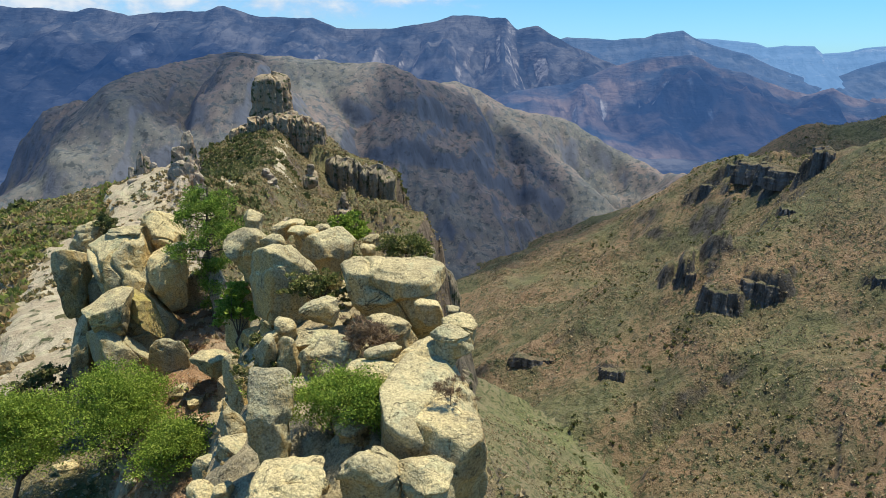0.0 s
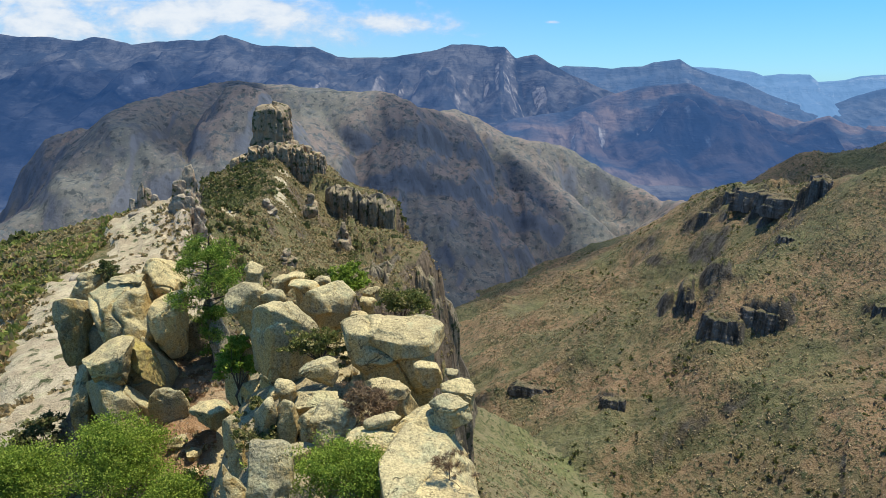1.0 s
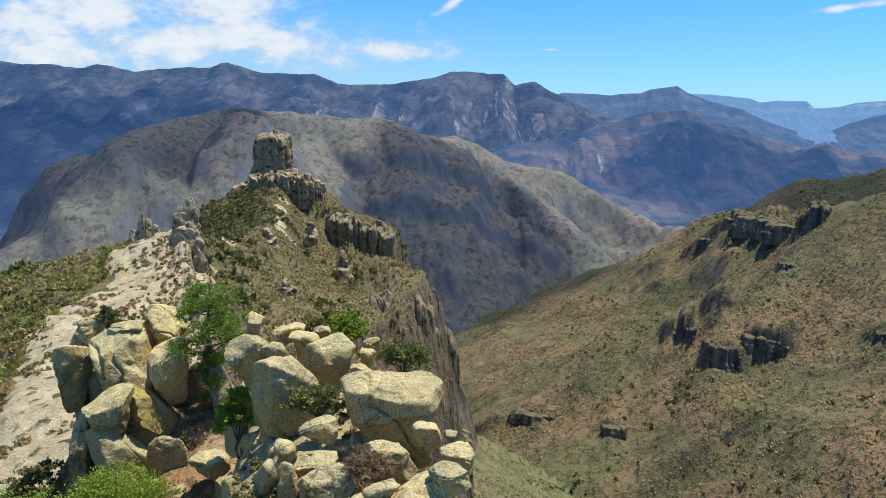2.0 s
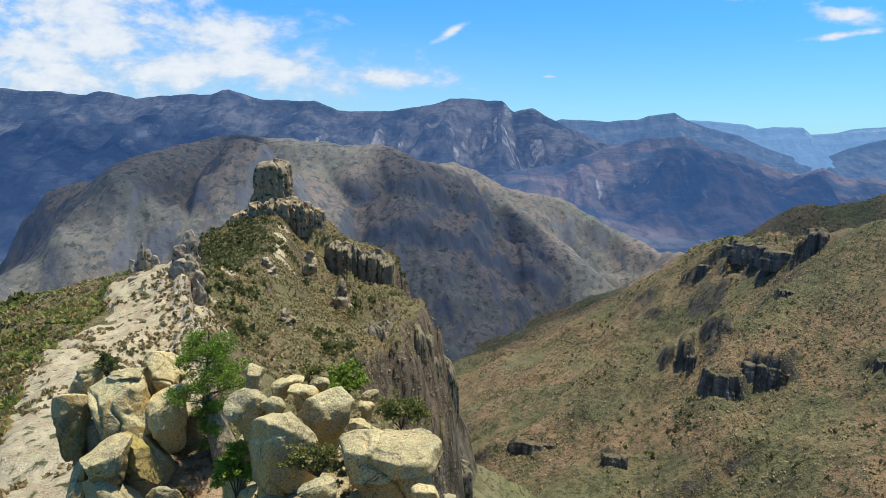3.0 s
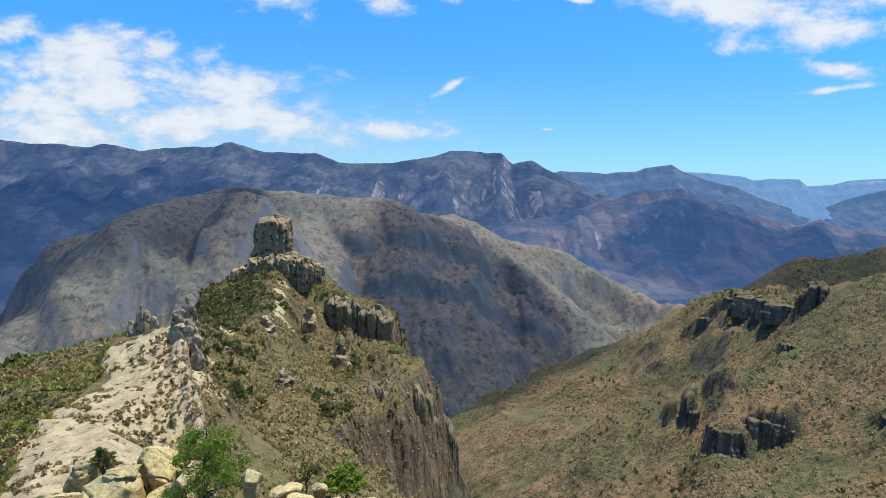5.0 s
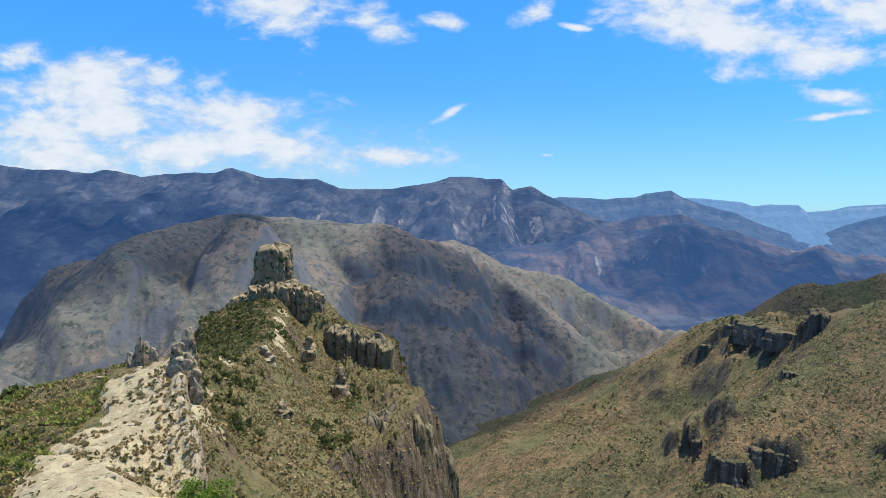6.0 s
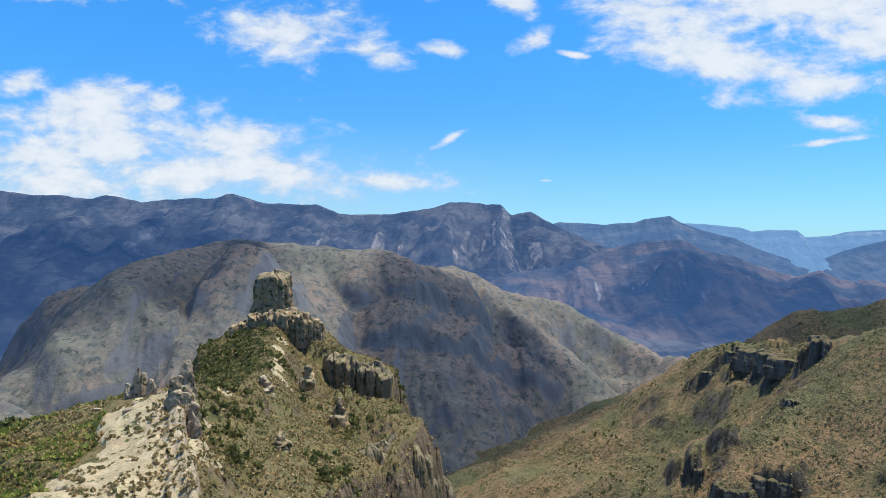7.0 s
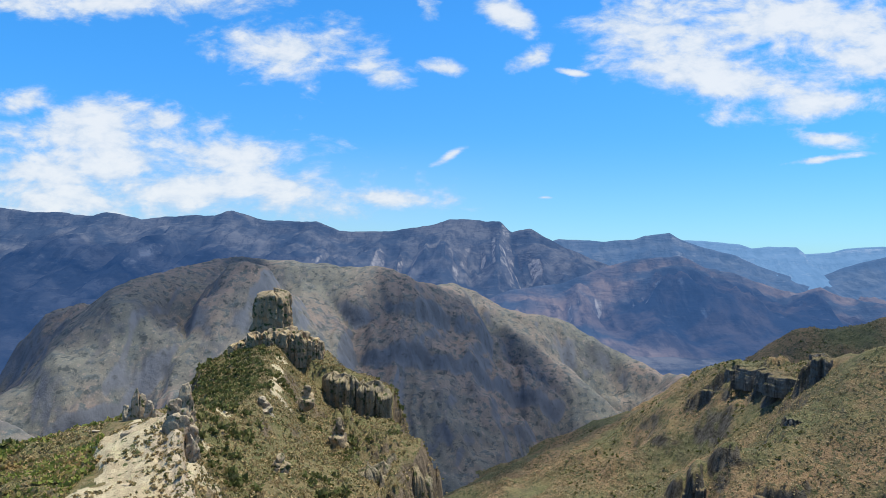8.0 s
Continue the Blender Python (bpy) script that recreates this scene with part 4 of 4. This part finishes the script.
for k in range(22):
    y = filler.uniform(48, 162)
    x = np.interp(y, crest[:, 1], crest[:, 0]) + filler.normal() * 5.5
    z = float(relief(np.array([x]), np.array([y]))[0][0])
    s = filler.uniform(0.5, 1.0) * (1.0 + 1.3 * filler.random() ** 3 + y / 160)
    boulder(x, y, z - 0.22 * s, s * filler.uniform(0.9, 1.5), s, s * filler.uniform(0.6, 1.1), filler.uniform(0, 180), filler.uniform(0.4, 0.8), 500 + k,
            mat=NEEDLE, label="pale weathered outcrop on the bare crest", fine=3)

# ---------------------------------------------------------------- rock towers and crags
tower = crag("rock_tower", -86.5, 362, -35, 19.5, 17, 21.5, 6, TOWER, "brown fluted rock tower with a broken flat top on the hill", "rock tower", taper=0.18, flutes=14, ledges=0.035, ragged=0.08, peak=0.2, joints=0.13)
BAND = dict(label="brown upright rock column at the foot of the tower", category="cliff", group="columns under the tower")
for k in range(13):
    t = k / 12
    x = -102.5 + 39.5 * t
    high = np.interp(t, (0, 0.2, 0.35, 0.6, 0.75, 1.0), (6.0, 8.5, 11.5, 12.5, 11.5, 8.0)) + 1.4 * math.sin(k * 2.6)
    crag("cliff_column", x, 352 + 5 * abs(t - 0.45) + 1.5 * math.sin(k * 1.7), -45, 7.6 + 1.6 * math.sin(k * 3.1), 12, high, 130 + k, TOWER,
         taper=0.10, flutes=9, ledges=0.03, ragged=0.22, joints=0.12, **BAND)
for k in range(6):
    t = k / 5
    x, y = -52 + 25.5 * t + 0.7 * math.sin(k * 2.2), 335.5 - 13 * t + math.cos(k * 1.4)
    top = -50 - 5 * t + 1.2 * math.sin(k * 3.3)
    crag("cliff_nose", x, y, top - 34, 8.5 + 1.5 * math.sin(k * 1.9), 12, 34, 24 + 7 * k, CLIFF, "brown fluted cliff on the shoulder of the hill", "cliff", taper=0.10, flutes=10, ledges=0.03, ragged=0.06,
         joints=0.08, yaw=25, group="cliffs on the shoulder")
NEEDLES = dict(label="pale pinkish weathered rock needle of jointed blocks", category="rock needle", group="needles on the crest")


def pinnacle(x, y, z, blocks, seed):
    """A needle of a few tall broken blocks that lean on one another. z is its foot; a block is (dx, dy, width, depth, top)."""
    r = np.random.default_rng(seed)
    root = new("rock_needle")
    root.matrix_basis = pose(x, y, z)
    for k, (dx, dy, w, d, top) in enumerate(blocks):
        mesh = boulder_mesh(w, d, top, 0.9, seed * 13 + k, 1.2, 5, 0.2, 0.5)
        p = np.array([v.co[:] for v in mesh.vertices])
        p[:, :2] *= (1 - 0.45 * p[:, 2:] / top) * (1 + 0.22 * np.round(2 * lumps(p, 1.3, 2, seed + k))[:, None] / 2)
        p[:, 2] += 0.35 * lumps(p, 0.8, 3, seed + k + 60)
        mesh.vertices.foreach_set("co", p.astype(np.float32).ravel())
        mesh.update()
        ob = part("block", mesh, NEEDLE, root)
        ob.matrix_basis = pose(dx, dy, top / 2, r.normal() * 3, r.normal() * 3, r.uniform(-25, 25))
    return tagged(root, **NEEDLES)


pinnacle(-45.0, 121.5, -26.9, ((0.2, 0.0, 3.6, 3.6, 12.4), (-1.2, -0.6, 3.0, 3.2, 10.0), (1.5, -0.5, 3.0, 3.4, 8.6), (-0.2, -2.2, 4.4, 3.2, 7.6), (-2.6, -1.8, 3.0, 2.8, 6.0), (2.6, -2.6, 2.8, 3.4, 5.4)), 12)
pinnacle(-68.8, 161.5, -31.0, ((-1.3, 0.0, 2.6, 2.6, 8.4), (0.2, 0.0, 2.4, 2.4, 6.6), (2.0, -0.6, 2.4, 2.6, 5.2), (3.8, -1.0, 3.0, 2.6, 3.8), (-3.0, -0.5, 3.2, 2.8, 4.2)), 17)
OUTCROP = dict(label="grey-brown outcrop standing from the brush", category="rock outcrop", group="outcrops on the hill")
stack("outcrop", -54, 212, -41, 6, 8, 6.0, 25, NEEDLE, levels=4, taper=0.5, **OUTCROP)
stack("outcrop", -34, 234, -56, 6, 6, 7.5, 26, TOWER, levels=4, taper=0.5, **OUTCROP)
stack("outcrop", -40.5, 177, -48, 4.5, 6, 5.0, 27, TOWER, levels=4, taper=0.4, **OUTCROP)
stack("outcrop", -50, 262, -48, 5, 6, 5.0, 28, TOWER, levels=3, taper=0.4, **OUTCROP)
for k in range(11):
    t = k / 10
    x, y = -22 + 29 * t + 1.5 * math.sin(k * 1.9), 206 + 42 * t ** 1.3 + 1.5 * math.cos(k * 2.7)
    top = min(float(relief(np.array([x - 5.0]), np.array([y + 5.0]))[0][0]), -54.0 - 50.0 * max(0.0, t - 0.35)) - 2.0
    crag("cliff_column", x, y, top - 62, 9 + 3 * math.sin(k * 1.3), 10, 62, 60 + k, CLIFF, "brown fluted cliff buttress under the brushy shoulder", "cliff",
         taper=0.10, flutes=8, ledges=0.04, ragged=0.04, yaw=25, joints=0.08, group="buttresses of the cliff")
for k, (x, y, z, w, h) in enumerate(CRAGS):
    # the face looks across the gorge, its back is sunk in the slope
    d = min(40.0, 14 + 0.9 * h)
    rise = relief(np.array([x + 15.0, x - 15.0, x, x]), np.array([y, y, y + 15.0, y - 15.0]))[0]
    up = Vector((float(rise[0] - rise[1]), float(rise[2] - rise[3]), 0)).normalized() + 0.8 * Vector((x, y, 0)).normalized()
    up.normalize()
    crag("crag", x + up.x * d / 2, y + up.y * d / 2, z - 4, w * (1.9 if k < 4 else 1.2), d, 0.62 * h + 4, 40 + k, SCRUB_CRAG, "dark fluted basalt crag sunk in the dry slope", "crag",
         taper=0.2, flutes=15, yaw=-math.degrees(math.atan2(x, y)) + 9 * math.sin(k * 2.3), ledges=0.02, ragged=0.12, joints=0.07, chunk=0.02, group="crags on the slope")

# ---------------------------------------------------------------- trees and bushes
plant("bush", -2.25, 15.9, -9.4, 2.9, 2.0, 1.55, 101, LEAF, "dense bright green bush between the boulders", 24, 34000, 0.036, 0.05, 0.12, group="bushes on the ridge")
plant("tree", -14.4, 28.2, -19.0, 5.0, 4.2, 5.6, 102, LEAF, "round bright green tree below the boulders", 26, 34000, 0.06, 0.10, 0.3, category="tree", group="trees below the boulders")
plant("tree", -18.4, 26.6, -19.4, 4.4, 4.0, 5.2, 103, LEAF, "round bright green tree below the boulders", 24, 28000, 0.06, 0.10, 0.3, category="tree", group="trees below the boulders")
plant("tree", -11.0, 26.0, -18.2, 3.4, 3.0, 3.4, 104, LEAF, "round bright green tree below the boulders", 20, 20000, 0.056, 0.09, 0.3, category="tree", group="trees below the boulders")
plant("tree", -21.2, 34.2, -20.0, 3.4, 3.0, 3.6, 105, LEAF_OLIVE, "thin dark tree with bare limbs on the slope", 12, 3200, 0.12, 0.09, 0.35, category="tree")
plant("bush", -5.9, 20.1, -11.2, 1.5, 1.4, 3.0, 106, LEAF_PALE, "tall olive-green bush in a rock cleft", 14, 6000, 0.07, 0.05, 0.15, group="bushes on the ridge")
plant("bush", -8.7, 27.8, -12.2, 1.7, 1.5, 3.1, 107, LEAF, "green bush in a dark rock cleft", 14, 5000, 0.09, 0.05, 0.15, group="bushes on the ridge")
plant("bush", -4.5, 24.3, -9.2, 2.3, 1.4, 1.4, 108, LEAF_PALE, "low olive bush growing between boulders", 14, 6000, 0.07, 0.04, 0.15, group="bushes on the ridge")
plant("bush", -4.5, 33.2, -9.3, 2.2, 1.8, 1.6, 109, LEAF, "green bush behind the crest boulders", 12, 5000, 0.09, 0.05, 0.15, group="bushes on the ridge")
plant("bush", -1.6, 27.4, -8.6, 2.2, 1.6, 1.3, 110, LEAF_PALE, "low yellow-green bush on the cliff edge", 14, 7000, 0.07, 0.04, 0.1, group="bushes on the ridge")
plant("bush", -7.0, 35.5, -9.8, 1.2, 1.0, 1.6, 111, LEAF_PALE, "small yellowish bush on the crest", 8, 2200, 0.09, 0.04, 0.15, group="bushes on the ridge")
plant("dry_bush", -2.05, 18.5, -8.9, 1.5, 1.2, 1.5, 112, TWIG_DRY, "leafless reddish-brown dry bush against a boulder", 14, 5000, 0.02, 0.02, 0.1, hollow=0.1, long=9.0)
plant("bush", -19.2, 38.6, -10.8, 1.7, 1.4, 1.9, 113, LEAF_OLIVE, "dark grey-green shrub behind the boulders", 10, 2600, 0.09, 0.03, 0.15, group="bushes on the ridge")
plant("dry_bush", 0.2, 15.1, -7.95, 1.0, 0.8, 0.55, 114, TWIG_DRY, "low bare twiggy shrub on the rock", 9, 900, 0.012, 0.012, 0.1, hollow=0.1, long=12.0)
plant("dry_bush", -13.6, 33.8, -16.2, 1.3, 1.1, 1.9, 115, LEAF_OLIVE, "dark half-dead shrub in the gully", 9, 1300, 0.08, 0.03, 0.2, hollow=0.2)


def pine(x, y, z, h, seed):
    """A pine with a bare trunk and open tufted boughs."""
    r = np.random.default_rng(seed)
    root = new("pine_tree")
    root.matrix_basis = pose(x, y, z)
    bm = bmesh.new()
    line = [(0.02 * k * math.sin(k), 0.03 * k, h * k / 8) for k in range(9)]
    limb(bm, [(0, 0, -0.5), *line], 0.17, 0.03, 9)
    part("trunk", bm, BARK, root)
    spots = []
    for k in range(60):
        t = r.uniform(0.12, 1.0) ** 0.75
        a = r.uniform(0, math.tau)
        reach = (2.8 * math.sin(min(1.0, (1.08 - t) * 1.9) * 1.45) if t > 0.5 else r.uniform(0.3, 0.95)) * r.uniform(0.55, 1.0)
        base = Vector((0, 0.24 * t, h * t * 0.97))
        tip = base + Vector((math.cos(a) * reach, math.sin(a) * reach, 0.28 * reach + r.uniform(-0.1, 0.25)))
        bm = bmesh.new()
        limb(bm, [base, (base + tip) / 2 - Vector((0, 0, 0.08)), tip], 0.035, 0.01, 5)
        part("branch", bm, BARK, root)
        for s in range(7):
            c = base.lerp(tip, r.uniform(0.45, 1.05)) + Vector(r.normal(size=3) * 0.13)
            spots.append(np.array(c) + r.normal(size=(34, 3)) * (0.17, 0.17, 0.11))
    spots = np.concatenate(spots)
    part("crown", leaf_mesh("crown", spots, 0.05, seed, r.normal(size=spots.shape) + (0, 0, 0.6), 4.0), LEAF_PINE, root)
    return tagged(root, "open bright green pine with a bare trunk in a rock cleft", "tree")


pine(-12.75, 36.6, -15.4, 8.3, 7)


# ---------------------------------------------------------------- clouds overhead, whose shade lies on the distant slopes
THIN, n = material("cloud_vapour")
white, clear, both = n.add("ShaderNodeBsdfDiffuse"), n.add("ShaderNodeBsdfTransparent"), n.add("ShaderNodeMixShader")
white.inputs[0].default_value = (0.9, 0.9, 0.92, 1)
gen = n.add("ShaderNodeTexCoord").outputs["Generated"]
gu, gv, gw = n.split(n.vec("SUBTRACT", gen, (0.5, 0.5, 0.5)))
radius = n.math("SQRT", n.math("MULTIPLY_ADD", gu, gu, n.math("MULTIPLY", gv, gv)))
ragged = n.math("MULTIPLY_ADD", n.math("SUBTRACT", n.noise(gen, 5.0, 4.0, 0.55), 0.5), 0.35, radius)
n.put(n.ramp(ragged, 0.48, 0.33, 0.0, 0.44), both.inputs[0])
n.tree.links.new(clear.outputs[0], both.inputs[1])
n.tree.links.new(white.outputs[0], both.inputs[2])
n.tree.links.new(both.outputs[0], n.add("ShaderNodeOutputMaterial").inputs[0])


def cloud(x, y, z, w, d, h, seed):
    """A flat-bottomed heap cloud with a lobed outline."""
    places, faces = BALLS[4]
    p = places.copy()
    p *= (1 + 0.35 * lumps(places, 0.9, 4, seed))[:, None]
    p[:, 2] = np.where(p[:, 2] < 0, p[:, 2] * 0.25, p[:, 2])
    ob = part("backdrop_cloud", faces_mesh("backdrop_cloud", p * (w / 2, d / 2, h / 2), faces, True), THIN)
    ob.matrix_basis = pose(x, y, z)
    return tagged(ob, "white fair-weather heap cloud drifting above the canyon", "cloud", kind="structure")


def above(x, y, ground, z):
    """Where a cloud at height z stands whose shade falls on the given place."""
    k = (z - ground) / sun_way.z
    return x + sun_way.x * k, y + sun_way.y * k, z


cloud(*above(85, 1070, -220, 1700), 480, 760, 160, 401)
cloud(*above(-330, 1200, -20, 1650), 110, 110, 90, 402)
cloud(*above(-900, 1500, -250, 2100), 620, 420, 150, 406)
cloud(*above(480, 830, -80, 1500), 330, 210, 90, 407)
cloud(*above(-1700, 2750, 0, 2600), 2700, 2500, 300, 403)
cloud(*above(1300, 2500, -100, 2300), 1300, 900, 250, 404)
cloud(*above(-560, 1060, -200, 1900), 560, 460, 130, 405)


# ---------------------------------------------------------------- scrub that covers the slopes
def scrub(name, label, mat, count, x0, x1, y0, y1, small, large, seed, keep, tufts=16, spray=0.42):
    """Uncountable low shrubs on the hillside, each a ragged tuft of leaf sprays."""
    r = np.random.default_rng(seed)
    px, py = r.uniform(x0, x1, count * 3), r.uniform(y0, y1, count * 3)
    wanted = keep(px, py)
    px, py = px[wanted][:count], py[wanted][:count]
    pz, kind = relief(px, py)
    size = r.uniform(small, large, len(px)) ** 1.0
    spots, outs = [], []
    for k in range(tufts):
        way = r.normal(size=(len(px), 3))
        way /= np.linalg.norm(way, axis=1, keepdims=True)
        way[:, 2] = np.abs(way[:, 2])
        spots.append(np.stack((px, py, pz), -1) + way * size[:, None] * (0.5, 0.5, 0.55) * r.uniform(0.5, 1.0, (len(px), 1)))
        outs.append(way * (0.8, 0.8, 0.8) + (0, 0, 0.5))
    spots, outs = np.concatenate(spots), np.concatenate(outs)
    whole = np.tile(size, tufts)[:, None]
    mesh = leaf_mesh(name, spots, spray * whole, seed + 1, outs, 1.8)
    ob = part(name, mesh, mat)
    return tagged(ob, label, "shrubs", kind="stuff")


def near_crest(px, py):
    off = along(px, py, MAIN)[0]
    return (off > -42) & (off < 62)


scrub("hill_scrub", "olive and brown dry shrubs covering the hill below the tower", HILL_SHRUB, 44000, -118, 5, 60, 400, 0.25, 1.05, 201,
      lambda px, py: near_crest(px, py) & (rough(px / 16, py / 16, 4, 205) > -0.9) & ~((np.abs(along(px, py, MAIN)[0] + 2) < 9) & (py < 165))
      & ~((np.abs(along(px, py, MAIN)[0] - 3) < 0.9 + 3.5 * rough(px / 9, py / 9, 4, 35)) & (py > 190) & (py < 330)), 5, 0.55)
scrub("hill_bushes", "dark green bushes on the shaded flank of the hill", LEAF_OLIVE, 1900, -125, -15, 150, 400, 1.2, 3.0, 206,
      lambda px, py: ((along(px, py, MAIN)[0] < -4) & (along(px, py, MAIN)[0] > -40) & (py > 215)) | (rough(px / 14, py / 14, 3, 207) > 0.5), 18)
scrub("west_scrub", "green and rusty shrubs on the slope west of the crest", WEST_SHRUB, 8500, -130, -35, 45, 175, 0.4, 1.7, 211,
      lambda px, py: (along(px, py, MAIN)[0] < -9) & (rough(px / 16, py / 16, 4, 215) > -0.6), 10)
scrub("slope_scrub", "grey-green and straw dry shrubs on the far side of the gorge", SLOPE_SHRUB, 29000, 40, 480, 180, 900, 0.6, 2.4, 221,
      lambda px, py: (rough(px / 45, py / 45, 4, 225) > -0.3) & (np.abs(px) < 0.75 * py), 4)
scrub("slope_bushes", "dark green bushes in the folds of the far slope", LEAF_OLIVE, 1700, 40, 520, 220, 1000, 1.0, 3.6, 231,
      lambda px, py: (rough(px / 60, py / 60, 4, 235) > 0.35) & (np.abs(px) < 0.75 * py) & (px > 0.17 * py), 10)
scrub("gorge_scrub", "grey-green scrub on the steep flank under the cliff", SLOPE_SHRUB, 10000, 4, 110, 40, 330, 0.3, 1.3, 251,
      lambda px, py: (rough(px / 20, py / 20, 4, 255) > -0.45) & (px > 0.03 * py), 5)
scrub("crest_scrub", "small olive shrubs and grass on the bare crest", HILL_SHRUB, 3600, -75, -20, 42, 168, 0.2, 0.8, 261,
      lambda px, py: (np.abs(along(px, py, MAIN)[0] + 3) < 16) & (rough(px / 8, py / 8, 3, 265) > 0.15), 16)
scrub("ridge_grass", "straw-coloured dry grass tufts among the boulders", STRAW, 900, -22, 0.5, 13, 40, 0.12, 0.4, 241,
      lambda px, py: px > -25, 14)
